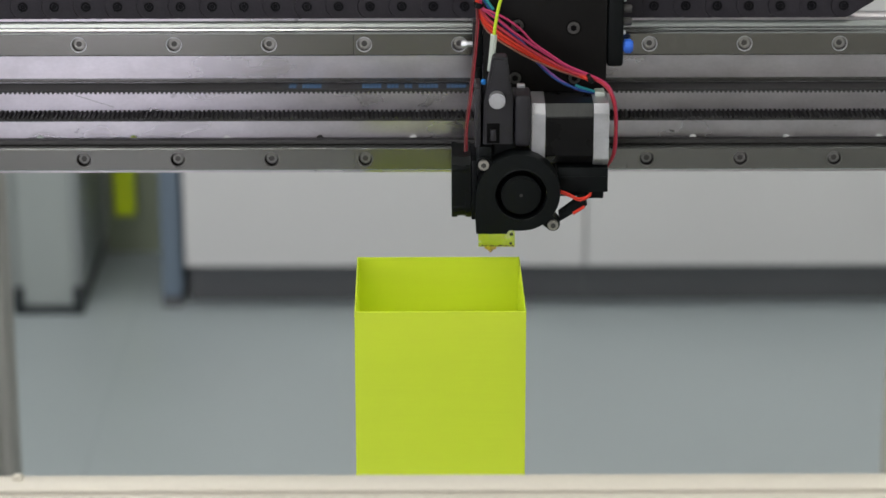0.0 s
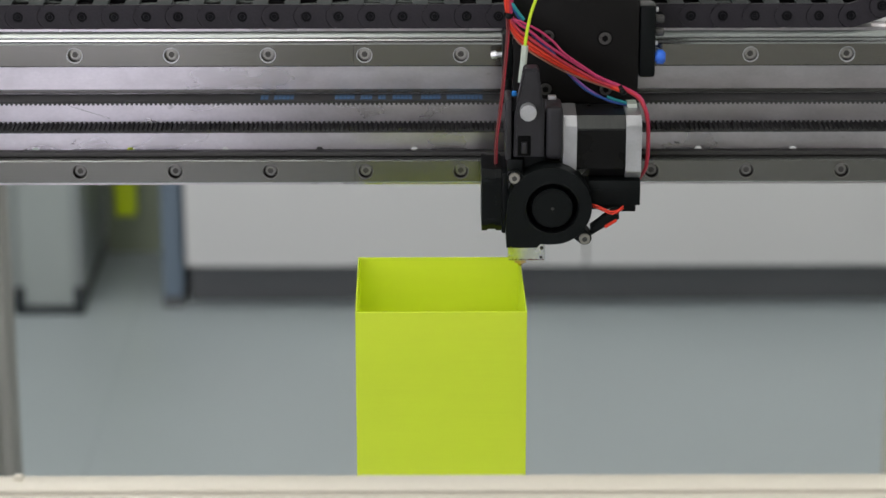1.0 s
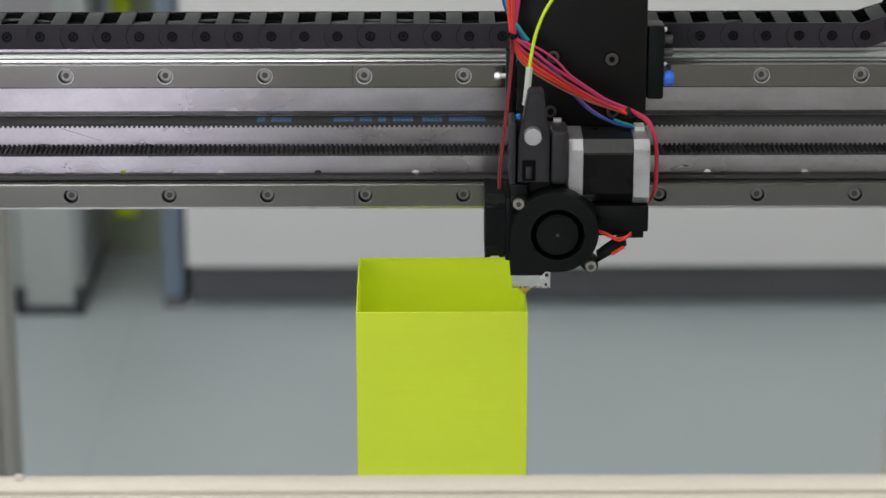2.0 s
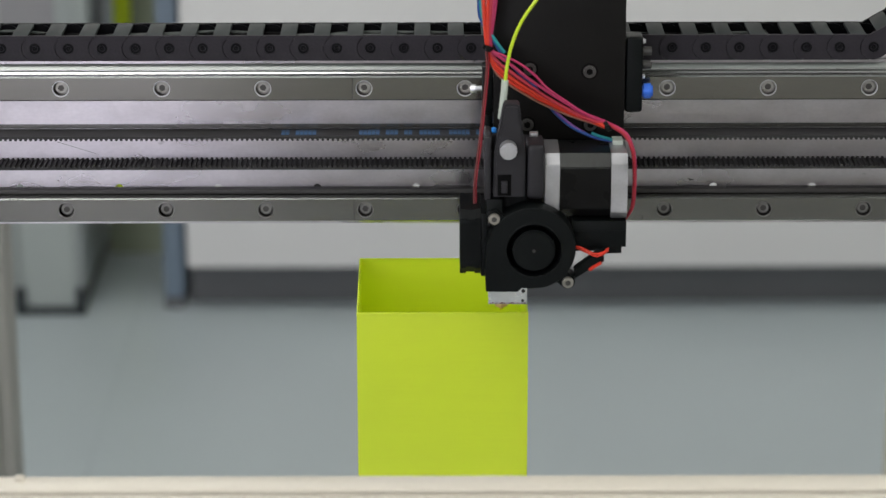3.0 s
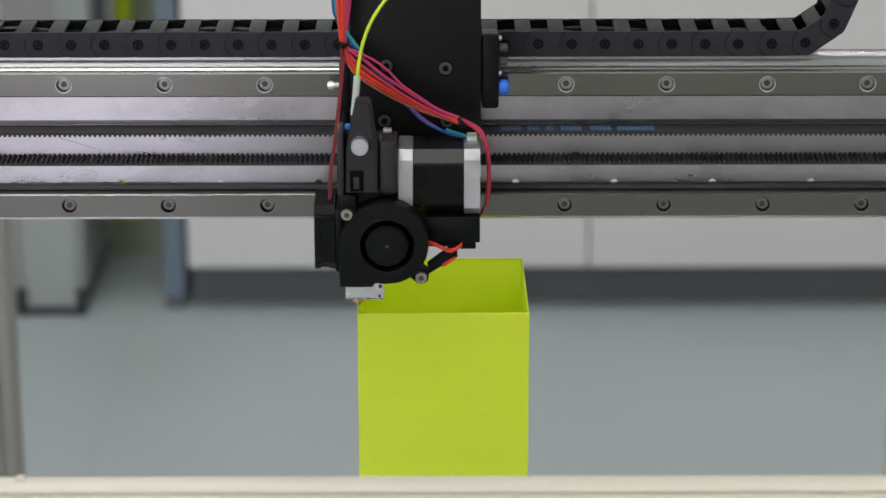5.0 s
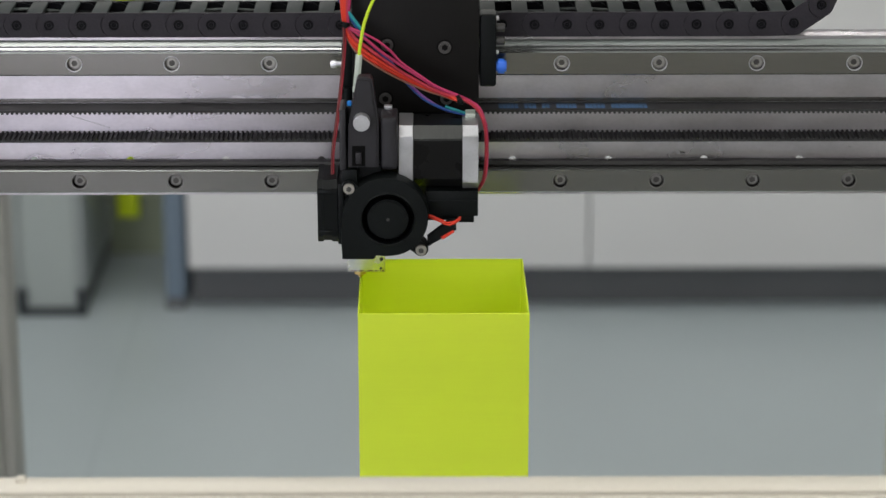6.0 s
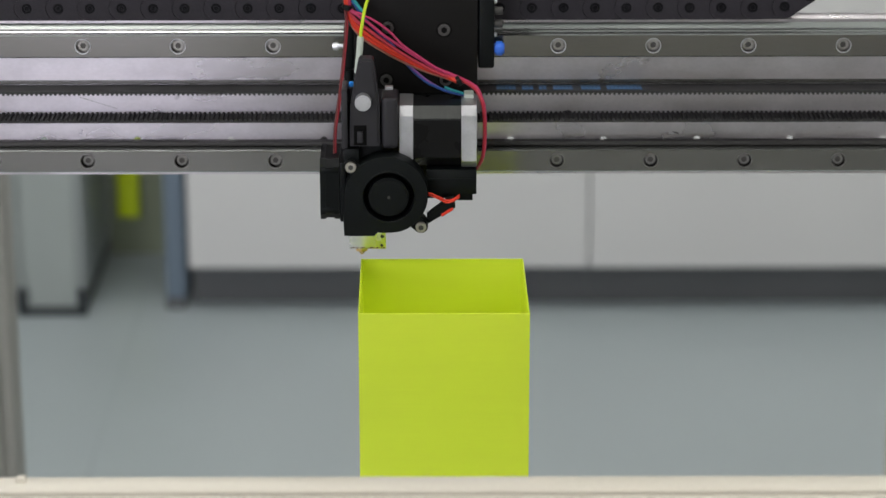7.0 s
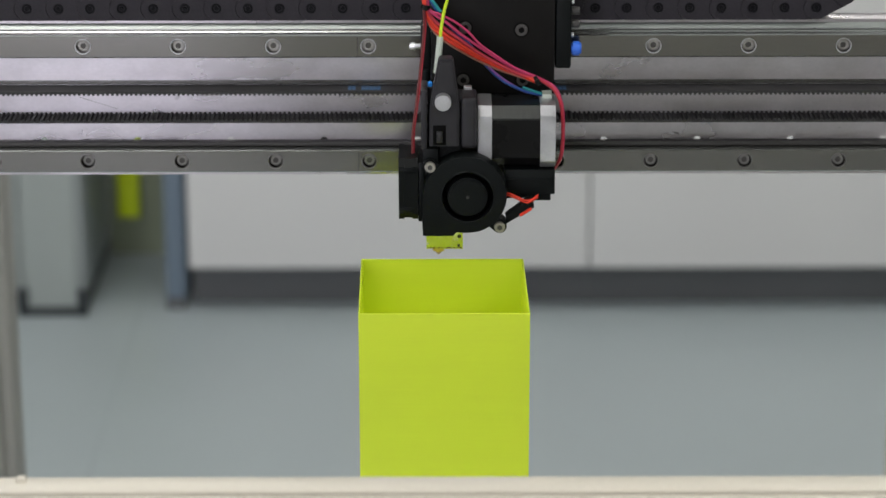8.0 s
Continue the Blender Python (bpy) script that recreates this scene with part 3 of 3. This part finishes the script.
hp("carriage_plate", block(bmesh.new(), -4.4, 72.6, -19.5, -12.2, 98, 205, 0.8), BLACK_ANODISED, "black anodised carriage plate")
hp("bearing_block", block(bmesh.new(), -3.5, 71.5, -12, -0.9, 112, 138, 0.8), DARK_STEEL, "steel bearing block")
hp("lower_bearing", block(bmesh.new(), 5, 65, -12, -0.9, 40, 58, 0.8), DARK_STEEL, "steel bearing block")
hp("back_plate", block(bmesh.new(), 6, 66, -19, -12.2, 38, 97.8, 0.8), BLACK_ANODISED)
hp("belt_clamp", block(bmesh.new(), 18, 54, -12, -3.6, 70, 97, 0.8), BLACK_ANODISED)
hp("chain_bracket", block(bmesh.new(), 40, 112, -19, 50, 205.2, 206.4, 0.8), BLACK_ANODISED)
for x, z in ((51.8, 139.3), (16.8, 140.8)):
    cap_screw(x, -20.6, z, 3.9, PLATE_SCREW, "dull steel cap screw", 1.4)
# flat black discs stand in for the shaded counterbores
for x, z in ((51.8, 139.3), (16.8, 140.8), (15.6, 107.2), (52.8, 107.1)):
    bm = bmesh.new()
    rod(bm, (x, -19.4, z), (x, -19.62, z), 4.9, 28)
    hp("counterbore", bm, SHADE_BLACK, "black disc painting the counterbore's shade round the screw")
for x, z in ((15.6, 107.2), (52.8, 107.1)):
    cap_screw(x, -20.6, z, 3.9, DARK_STEEL, "dark cap screw", 1.4)
hp("end_cap", block(bmesh.new(), 73.0, 83.2, -17, -2, 113.6, 159, 2.2, 3), BLACK_PLASTIC, "black plastic end cap")
for z in (149.4, 141.2):
    bm = bmesh.new()
    rod(bm, (83, -11, z), (88.5, -11, z), 2.6, 20, bevel=0.5)
    hp("connector", bm, DARK_STEEL, "dark round connector")
for z in (155.6, 134.4):
    bm = bmesh.new()
    rod(bm, (83, -12, z), (84.8, -12, z), 1.5, 14, bevel=0.3)
    hp("small_screw", bm, BRIGHT_METAL, "bright small screw")
bm = bmesh.new()
rod(bm, (83, -12, 125.6), (89.5, -12, 125.6), 4.6, 20, bevel=1.2)
hp("plug", bm, BLUE_PLASTIC, "blue plastic plug")
hp("end_cap", block(bmesh.new(), -11.0, -4.6, -14, -1.5, 112, 141, 1.4), BLACK_PLASTIC, "black plastic end cap")
bm = bmesh.new()
rod(bm, (-11, -12, 127.2), (-14.5, -12, 127.2), 1.7, 14)
rod(bm, (-14.3, -12, 127.2), (-18.0, -12, 126.8), 2.9, 16, 2.3, bevel=0.5)
hp("grease_nipple", bm, BRIGHT_METAL, "bright steel grease nipple")
bm = bmesh.new()
rod(bm, (-8, -15, 104), (-8, -15, 113), 3.2, 14, bevel=0.6)
hp("sensor", bm, BLACK_PLASTIC, "small black sensor")

# motor lying across the head
def chamfered(x0_, x1_, y0_, y1_, z0_, z1_, c, bevel=0.3):
    bm = bmesh.new()
    pts = [(y0_ + c, z0_), (y1_ - c, z0_), (y1_, z0_ + c), (y1_, z1_ - c), (y1_ - c, z1_), (y0_ + c, z1_), (y0_, z1_ - c), (y0_, z0_ + c)]
    a = [bm.verts.new(mm((x0_, y, z))) for y, z in pts]
    b = [bm.verts.new(mm((x1_, y, z))) for y, z in pts]
    bm.faces.new(a), bm.faces.new(b[::-1])
    for i in range(8):
        bm.faces.new((a[i], b[i], b[(i + 1) % 8], a[(i + 1) % 8]))
    bmesh.ops.recalc_face_normals(bm, faces=bm.faces)
    bmesh.ops.bevel(bm, geom=list(bm.edges), offset=bevel * 0.001, segments=2, affect="EDGES")
    return bm


MY0, MY1, MZ0, MZ1 = -72.0, -33.0, 64.5, 103.5
motor = hp("motor", chamfered(32.7, 62.2, MY0 + 0.6, MY1 - 0.6, MZ0 + 0.6, MZ1 - 0.6, 6.6), MOTOR_BLACK, "black laminated motor body")
hp("motor_flange", chamfered(24.3, 32.7, MY0, MY1, MZ0, MZ1, 5.2), FLANGE_METAL, "cast aluminium motor flange", motor)
hp("motor_flange", chamfered(62.2, 71.6, MY0, MY1, MZ0, MZ1, 5.2), FLANGE_METAL, "cast aluminium motor flange", motor)
# the lamination's grey also carries the chamfer's lit sheen
LAMINATION_SHEEN = material("bare_lamination", (0.05, 0.052, 0.049), rough=0.42, metal=0.6, grain=0.12, scale=900, stains=0.15, stain_scale=120, stretch=(6, 1, 1))
bm = bmesh.new()
facet = [(MY0 + 0.5, MZ1 - 7.05), (MY0 + 7.05, MZ1 - 0.5), (MY0 + 7.6, MZ1 - 1.6), (MY0 + 1.2, MZ1 - 8.0)]
ends = [[bm.verts.new(mm((x, y, z))) for y, z in facet] for x in (32.9, 62.0)]
bm.faces.new(ends[0]), bm.faces.new(ends[1][::-1])
for i in range(4):
    bm.faces.new((ends[0][i], ends[1][i], ends[1][(i + 1) % 4], ends[0][(i + 1) % 4]))
hp("lamination_corner", bm, LAMINATION_SHEEN, "steel lamination along the motor's corner, lightened for its lit sheen", motor)
# thin line painted as the highlight on the chamfer's lower edge
hp("lamination_edge", block(bmesh.new(), 32.9, 62.0, MY0 + 0.3, MY0 + 0.7, MZ1 - 8.0, MZ1 - 7.65), LAMINATION_SHEEN, "thin line painted as the corner edge's highlight", motor)
hp("motor_bracket", block(bmesh.new(), 26, 70, -32.8, -19.6, 68, 98, 1), BLACK_PLASTIC)
hp("wire_socket", block(bmesh.new(), 64, 70, -50, -40, 103.2, 106.0, 0.5), TUBE_WHITE, "white wire socket", motor)

# extruder
lever = [(-5.6, 81.5), (12.4, 81.5), (12.6, 108), (9.2, 134.5), (8.0, 136), (1.2, 136), (0.0, 134.5), (-5.0, 108)]
ext = hp("extruder_body", block(bmesh.new(), -6.5, 23.6, -68, -34, 78, 105.5, 1.5), CHARCOAL, "charcoal plastic extruder body")
hp("lever", prism(bmesh.new(), lever, -81, -69, 1.4), CHARCOAL, "charcoal tensioning lever", ext)
hp("side_cheek", block(bmesh.new(), 13.4, 23.8, -78, -54, 79, 111.5, 3.6, 4), CHARCOAL, "", ext)
hp("side_cheek", block(bmesh.new(), -10.6, -6.7, -79, -54, 79, 116.5, 1.2), CHARCOAL, "", ext)
# raised black plate stands in for the shade of the latch's notch
hp("latch", block(bmesh.new(), -3.2, 4.6, -81.6, -80.5, 82.6, 95.0, 0.4), SHADE_BLACK, "black plate painting the shaded notch of the lever's latch", ext)
hp("latch_tab", block(bmesh.new(), -1.0, 2.4, -83.4, -81, 84.5, 91.5, 0.5), CHARCOAL, "", ext)
bm = bmesh.new()
rod(bm, (2.8, -80, 110.6), (2.8, -88.5, 110.6), 4.9, 32, bevel=0.9)
hp("knob", bm, FLANGE_METAL, "turned aluminium tension knob", ext)
hp("idler_nut", block(bmesh.new(), 15.6, 20.4, -60, -56, 111.0, 113.6, 0.4), BRIGHT_METAL, "bright steel nut", ext)
bm = bmesh.new()
rod(bm, (-5.0, -62, 114.2), (-5.0, -62, 117.4), 1.5, 16, bevel=0.4)
hp("tube_clip", bm, material("bright_blue_plastic", (0.03, 0.26, 0.75), rough=0.4), "bright blue tube clip", ext)
hp("clip_post", block(bmesh.new(), -6.6, -3.4, -65, -59, 105, 114.3, 0.4), CHARCOAL, "", ext)
bm = bmesh.new()
tube(bm, [(-0.9, -66, 124), (-0.5, -66, 128), (0.4, -66, 137), (1.2, -66, 146.5)], 2.0, 14)
hp("guide_tube", bm, TUBE_WHITE, "milky white guide tube", ext)
hp("filament", tube(bmesh.new(), [(1.2, -66, 145), (1.9, -66, 152), (4.4, -65, 165), (9.0, -63, 177), (15.5, -60, 187), (24, -56, 196), (40, -50, 206)], 1.0, 10), FILAMENT, "lime filament strand", ext)

# blower fan
BX, BZ = 17.8, 50.6


def blower_outline():
    out = []
    for k in range(96):
        a = -75 + 360 * k / 96
        if a <= 185:
            r = 23.1 + 4.7 * max(0.0, (a + 75) / 260) ** 1.4
            out.append((BX + r * math.cos(radians(a)), BZ + r * math.sin(radians(a))))
    return out + [(-10.0, 44), (-10.0, 34), (-9.6, 25.8), (-1, 25.6), (8.8, 25.7), (10.8, 28.0), (16, 27.6), (20.0, 27.8)]


def blower():
    bm = bmesh.new()
    outline = blower_outline()
    n = len(outline)
    grow = lambda q, d: (BX + (q[0] - BX) * d, BZ + (q[1] - BZ) * d)
    rings = []
    for y, scale in ((-70, 1.0), (-84.0, 1.0), (-84.7, 0.994), (-85, 0.985)):
        rings.append([bm.verts.new(mm((grow(q, scale)[0], y, grow(q, scale)[1]))) for q in outline])
    for r, y in ((16.6, -85.0), (16.3, -85.25), (15.9, -85.25), (15.6, -85.0), (15.6, -74.0), (3.0, -74.0)):
        rings.append([bm.verts.new(mm((BX + r * (q[0] - BX) / math.hypot(q[0] - BX, q[1] - BZ), y, BZ + r * (q[1] - BZ) / math.hypot(q[0] - BX, q[1] - BZ)))) for q in outline])
    for a, b in zip(rings, rings[1:]):
        for i in range(n):
            bm.faces.new((a[i], a[(i + 1) % n], b[(i + 1) % n], b[i]))
    bm.faces.new(rings[0])
    fan = part("blower_fan", bm, BLACK_PLASTIC, head, "black plastic centrifugal blower fan", smooth=25)
    for face in fan.data.polygons:
        face.use_smooth = abs(face.normal.y) < 0.9
    bm = bmesh.new()
    rod(bm, (BX, -75, BZ), (BX, -85.2, BZ), 12.2, 40, bevel=1.0)
    hub = hp("hub", bm, BLACK_PLASTIC, "", fan)
    bm = bmesh.new()
    rod(bm, (BX, -85.1, BZ), (BX, -85.35, BZ), 1.0, 12)
    hp("hub_cap", bm, DARK_STEEL, "", fan)
    bm = bmesh.new()
    for k in range(52):
        a = 2 * math.pi * k / 52
        c, s = math.cos(a), math.sin(a)
        c2, s2 = math.cos(a + 0.16), math.sin(a + 0.16)
        v = [bm.verts.new(mm((BX + r * cc, y, BZ + r * ss))) for r, cc, ss in ((12.8, c, s), (15.4, c2, s2), (15.4, c2 * 0.9995 - s2 * 0.03, s2 + c2 * 0.03), (12.8, c - s * 0.04, s + c * 0.04)) for y in (-79.5, -75.0)]
        for q in ((0, 2, 4, 6), (0, 1, 3, 2), (2, 3, 5, 4), (4, 5, 7, 6), (6, 7, 1, 0)):
            bm.faces.new([v[i] for i in q])
    # blades are blackened to paint the shade inside the inlet
    hp("impeller", bm, SHADE_BLACK, "", fan)
    for x, z, tx, tz in ((-5.1, 70.0, 2, 64), (37.4, 31.7, 31, 37)):
        bm = bmesh.new()
        rod(bm, (x, -84.4, z), (x, -72, z), 4.3, 24, bevel=0.5)
        d = Vector((tx - x, 0, tz - z)).normalized()
        q = Vector((-d.z, 0, d.x)) * 4.2
        prism(bm, [(x + q.x, z + q.z), (x - q.x, z - q.z), (tx - q.x, tz - q.z), (tx + q.x, tz + q.z)], -84.2, -72)
        hp("ear", bm, BLACK_PLASTIC, "", fan)
        cap_screw(x, -86.8, z, 3.3, HEAD_SCREW, "dull steel cap screw", 3.0, DARK_STEEL)


blower()
hp("spacer", block(bmesh.new(), -6, 14, -69.5, -40, 60, 80, 1), BLACK_PLASTIC)
hp("upper_shroud", block(bmesh.new(), -9.5, 0, -80, -60, 70, 80, 1.2), BLACK_PLASTIC)

# heat-sink fan seen edge on
bm = bmesh.new()
side = [(-75, 37), (-71, 32.5), (-39, 32.5), (-35, 37), (-35, 67), (-39, 71.5), (-71, 71.5), (-75, 67)]
for xa, xb, inset in ((-24.4, -21.0, 0), (-21.1, -15.8, 0.7), (-15.9, -12.5, 0)):
    pts = [(y + (inset if y < -55 else -inset), z + (inset if z < 52 else -inset)) for y, z in side]
    a = [bm.verts.new(mm((xa, y, z))) for y, z in pts]
    b = [bm.verts.new(mm((xb, y, z))) for y, z in pts]
    bm.faces.new(a), bm.faces.new(b[::-1])
    for i in range(8):
        bm.faces.new((a[i], b[i], b[(i + 1) % 8], a[(i + 1) % 8]))
fan = hp("heatsink_fan", bm, BLACK_PLASTIC, "black axial fan seen from its edge")
for z in (39.5, 64.5):
    hp("fan_corner", block(bmesh.new(), -24.0, -13.0, -75.2, -68, z - 1.6, z + 1.6, 0.8), BLACK_PLASTIC, "", fan)
hp("fan_duct", block(bmesh.new(), -12.4, -8.6, -74, -36, 31.5, 69.5, 0.8), BLACK_PLASTIC)

# hot end
bm = bmesh.new()
for k in range(7):
    rod(bm, (0, -48, 28 + 4 * k), (0, -48, 30 + 4 * k), 10.5, 28)
rod(bm, (0, -48, 26), (0, -48, 60), 4.5, 20)
rod(bm, (0, -48, 16), (0, -48, 26), 2.2, 14)
hp("heat_sink", bm, BRIGHT_METAL, "finned aluminium heat sink")
bm = bmesh.new()
prism(bm, [(-7.6, 7.0), (15.2, 6.8), (15.2, 18.8), (9.8, 18.8), (9.6, 17.2), (-7.6, 17.2)], -53, -41, 0.4)
heater = hp("heater_block", bm, material("heater_aluminium", (0.80, 0.78, 0.78), rough=0.24, metal=1.0, grain=0.06, scale=900, stains=0.12, stain_scale=150), "bright aluminium heater block")
for x, z, r in ((13.0, 15.2, 1.15), (12.6, 9.2, 0.9)):
    bm = bmesh.new()
    rod(bm, (x, -52.5, z), (x, -53.1, z), r, 14)
    hp("grub_screw", bm, DARK_STEEL, "dark grub screw", heater)
bm = bmesh.new()
rng = random.Random(4)
for k in range(16):
    x = -6.5 + k * 1.32 + rng.uniform(-0.3, 0.3)
    block(bm, x, x + rng.uniform(0.5, 1.5), -53.25, -52.7, 7.2 + rng.uniform(0, 0.2), 7.7 + rng.uniform(0, 0.6), 0.12, 1)
hp("residue", bm, WIRE_BROWN, "burnt residue along the lower edge", heater)
bm = bmesh.new()
rod(bm, (0, -48, 4.6), (0, -48, 7.2), 4.0, 6)
rod(bm, (0, -48, 1.9), (0, -48, 4.7), 0.6, 20, 2.9)
hp("nozzle", bm, BRASS, "brass nozzle")

# mounts, duct and small wires under the motor
hp("mount_block", block(bmesh.new(), 40.5, 71.5, -70, -36, 47.8, 63.6, 0.8), BLACK_PLASTIC)
hp("mount_ridge", block(bmesh.new(), 40.5, 71.5, -70.6, -69.8, 56.5, 58.0, 0.3), BLACK_PLASTIC)
hp("mount_foot", block(bmesh.new(), 60, 69.2, -66, -40, 42.6, 48.6, 0.6), BLACK_PLASTIC)
hp("mount_web", block(bmesh.new(), 41, 60, -64, -40, 43.4, 48.6, 0.6), BLACK_PLASTIC)
hp("cable_plug", prism(bmesh.new(), [(41.5, 31.5), (58.5, 42.0), (58.0, 48.2), (54.0, 47.6), (41.0, 37.6)], -79, -73, 0.8), BLACK_PLASTIC, "black cable plug")
hp("red_plug", prism(bmesh.new(), [(49.5, 38.0), (56.5, 42.4), (57.2, 41.0), (50.2, 36.4)], -80.4, -75, 0.3), WIRE_ORANGE, "orange-red plug")
for d in (0.0, 1.3):
    hp("fan_wire", tube(bmesh.new(), [(38, -76, 51.5 - d), (44, -78, 50.6 - d), (49, -79, 48.6 - d), (53, -79.5, 47.0 - d), (57, -79.5, 47.6 - d), (61, -78, 50.0 - d)], 0.55), WIRE_ORANGE, "orange fan wire")
hp("fan_wire", tube(bmesh.new(), [(54, -80, 45.2), (57, -80, 47.2), (60, -79.5, 49.8)], 0.55), WIRE_ORANGE, "orange fan wire")

# wire loom
LOOM_TOP = [(-7.5, -30, 232), (-8.0, -31, 205), (-8.4, -32, 182), (-7.8, -33, 158)]
LOOM_END = [(60.5, -48, 114.2), (70.5, -51, 108.5), (75.0, -54, 98), (75.8, -57, 82), (74.6, -59, 68), (71.0, -52, 58)]


def loom(middle, shift, mat, r, label, ends=2, top=True):
    """One wire of the loom: held close at the two ties, bowing freely between them."""
    pts = [(x + shift * w, y, z) for (x, y, z), w in zip(LOOM_TOP, (1.4, 1.2, 1.0, 0.35))] if top else []
    pts += [(x, -34 - 14 * (x + 6) / 66 - 0.3 * shift, z) for x, z in middle]
    pts += [(x + 0.35 * shift, y + 0.3 * shift, z + 0.25 * shift) for x, y, z in LOOM_END[:ends]]
    hp("wire", tube(bmesh.new(), pts, r), mat, label)


loom([(-3.8, 145.5), (4.3, 138.0), (14.0, 132.2), (24.6, 126.8), (38.8, 121.0), (51.7, 116.6)], -2.0, WIRE_ORANGE, 1.15, "orange wire of the loom", 1)
loom([(-3.4, 147.5), (4.6, 140.6), (14.4, 134.2), (25.2, 128.2), (38.8, 122.2), (51.7, 117.0)], 0.4, WIRE_ORANGE, 1.15, "orange wire of the loom", 1)
loom([(-2.6, 149.6), (5.3, 143.6), (15.0, 136.8), (25.9, 129.6), (38.0, 123.2), (51.0, 117.4)], 2.2, WIRE_RED, 1.1, "red wire of the loom", 6)
loom([(-4.4, 144.0), (3.6, 136.2), (13.6, 130.2), (24.2, 124.8), (38.4, 119.2), (51.4, 115.4)], -3.0, WIRE_TAN, 0.6, "brown wire of the loom", 1)
loom([(-1.4, 152.6), (5.3, 148.2), (15.0, 140.6), (25.9, 133.6), (36.6, 127.2), (47.2, 121.2)], 3.6, WIRE_PINK, 0.95, "pink wire of the loom", 6)
loom([(0.6, 153.6), (6.6, 151.0), (13.0, 147.4), (19.5, 142.2), (25.9, 135.6), (36.6, 128.4), (47.2, 121.9)], 5.0, WIRE_PINK, 0.75, "pink wire of the loom", 3)
hp("wire", tube(bmesh.new(), [(-12.6, -29, 215), (-13.4, -30, 182), (-11.5, -31, 172), (-6, -32, 163), (1, -32.5, 152), (9.8, -33, 142.2), (19.5, -34, 133.5), (29.1, -36, 121.3), (38.8, -40, 112.8), (48.5, -43, 108.2), (58, -45, 105.4), (67, -45, 104.2)], 0.9), WIRE_BLUE, "blue motor wire")
hp("wire", tube(bmesh.new(), [(-11.6, -29.5, 215), (-12.2, -30.5, 184), (-9.8, -31.5, 171), (-4.6, -32.5, 162.5), (1.5, -33, 154)], 1.1), WIRE_TEAL, "teal wire")
hp("wire", tube(bmesh.new(), [(52, -44.2, 109.0), (56, -45, 107.6), (61, -45.6, 106.2), (67, -45.8, 104.3)], 0.9), WIRE_TEAL, "teal motor wire")
hp("wire", tube(bmesh.new(), [(31, -37, 120.0), (41, -40.5, 112.4), (52, -43, 106.6), (60, -44.6, 104.8), (66, -45, 104.0)], 0.85), WIRE_VIOLET, "violet motor wire")
hp("wire", tube(bmesh.new(), [(-8.8, -35, 157), (-8.6, -36, 145), (-10.4, -40, 125), (-13.2, -48, 102), (-15.6, -56, 84), (-16, -60, 71)], 0.85), WIRE_BROWN, "dark red fan wire")
hp("wire", tube(bmesh.new(), [(-8.0, -34.5, 157), (-7.6, -36, 146), (-9.4, -40, 126), (-12.0, -48, 103), (-14.6, -56, 85), (-15, -60, 71)], 0.45), WIRE_DARK_RED, "dark red fan wire")
for x, y, z, a in ((-7.8, -33.2, 157.5, 15), (61, -48, 114.2, 60)):
    bm = bmesh.new()
    for k in range(20):
        t0, t1 = 2 * math.pi * k / 20, 2 * math.pi * (k + 1) / 20
        q = [[bm.verts.new(mm((r * math.cos(t), r * math.sin(t), w))) for r, w in ((2.7, -1.2), (3.2, -1.2), (3.2, 1.2), (2.7, 1.2))] for t in (t0, t1)]
        for i in range(4):
            bm.faces.new((q[0][i], q[0][(i + 1) % 4], q[1][(i + 1) % 4], q[1][i]))
    bmesh.ops.remove_doubles(bm, verts=bm.verts, dist=0.000005)
    block(bm, -1.6, 1.6, -5.0, -2.8, -1.6, 1.6, 0.3)
    tie = hp("cable_tie", bm, BLACK_PLASTIC, "black cable tie")
    tie.matrix_basis = pose(x / 1000, y / 1000, z / 1000, 0, a, 0)

# ---- what moves ----
SPEED, SKEW = 0.0502, -0.011
BACK, FRONT, LEFT, RIGHT = 0.1533, 0.0483, -0.0496, 0.0505


def ramp(t, t0, a, b, t1):
    """From a to b between t0 and t1, with short soft ends."""
    u = min(max((t - t0) / (t1 - t0), 0), 1)
    s = 0.035
    if u < s:
        v = u * u / (2 * s)
    elif u > 1 - s:
        v = 1 - s - (1 - u) ** 2 / (2 * s)
    else:
        v = u - s / 2
    return a + (b - a) * v / (1 - s)


def gantry_y(t):
    return ramp(t, 0.44, BACK, FRONT, 2.58) if t < 4 else ramp(t, 4.78, FRONT, BACK, 6.90)


def head_x(t):
    if t < 1.5:
        return ramp(t, -1.66, LEFT, RIGHT, 0.37)
    if t < 6:
        return ramp(t, 2.66, RIGHT, LEFT, 4.70)
    return ramp(t, 7.02, LEFT, RIGHT, 9.06)


def motions():
    steps = [k / 10 for k in range(81)]
    walk(gantry, [(t, pose(SKEW * gantry_y(t), gantry_y(t), BOX_TOP)) for t in steps])
    walk(chain, [(t, pose(SKEW * gantry_y(t), gantry_y(t), BOX_TOP)) for t in steps])
    walk(head, [(t, pose(head_x(t) + SKEW * gantry_y(t), gantry_y(t), BOX_TOP)) for t in steps])
    walk(upper_belt, [(t, pose(-head_x(t), 0, 0)) for t in steps])
    walk(lower_belt, [(t, pose(head_x(t), 0, 0)) for t in steps])
    poses = [(t, chain_pose(N_LINKS, 0.2317 + head_x(t) / 2)) for t in steps[::2]]
    for k in range(FIRST_MOVING, N_LINKS):
        walk(links[k], [(t, p[k]) for t, p in poses])


motions()
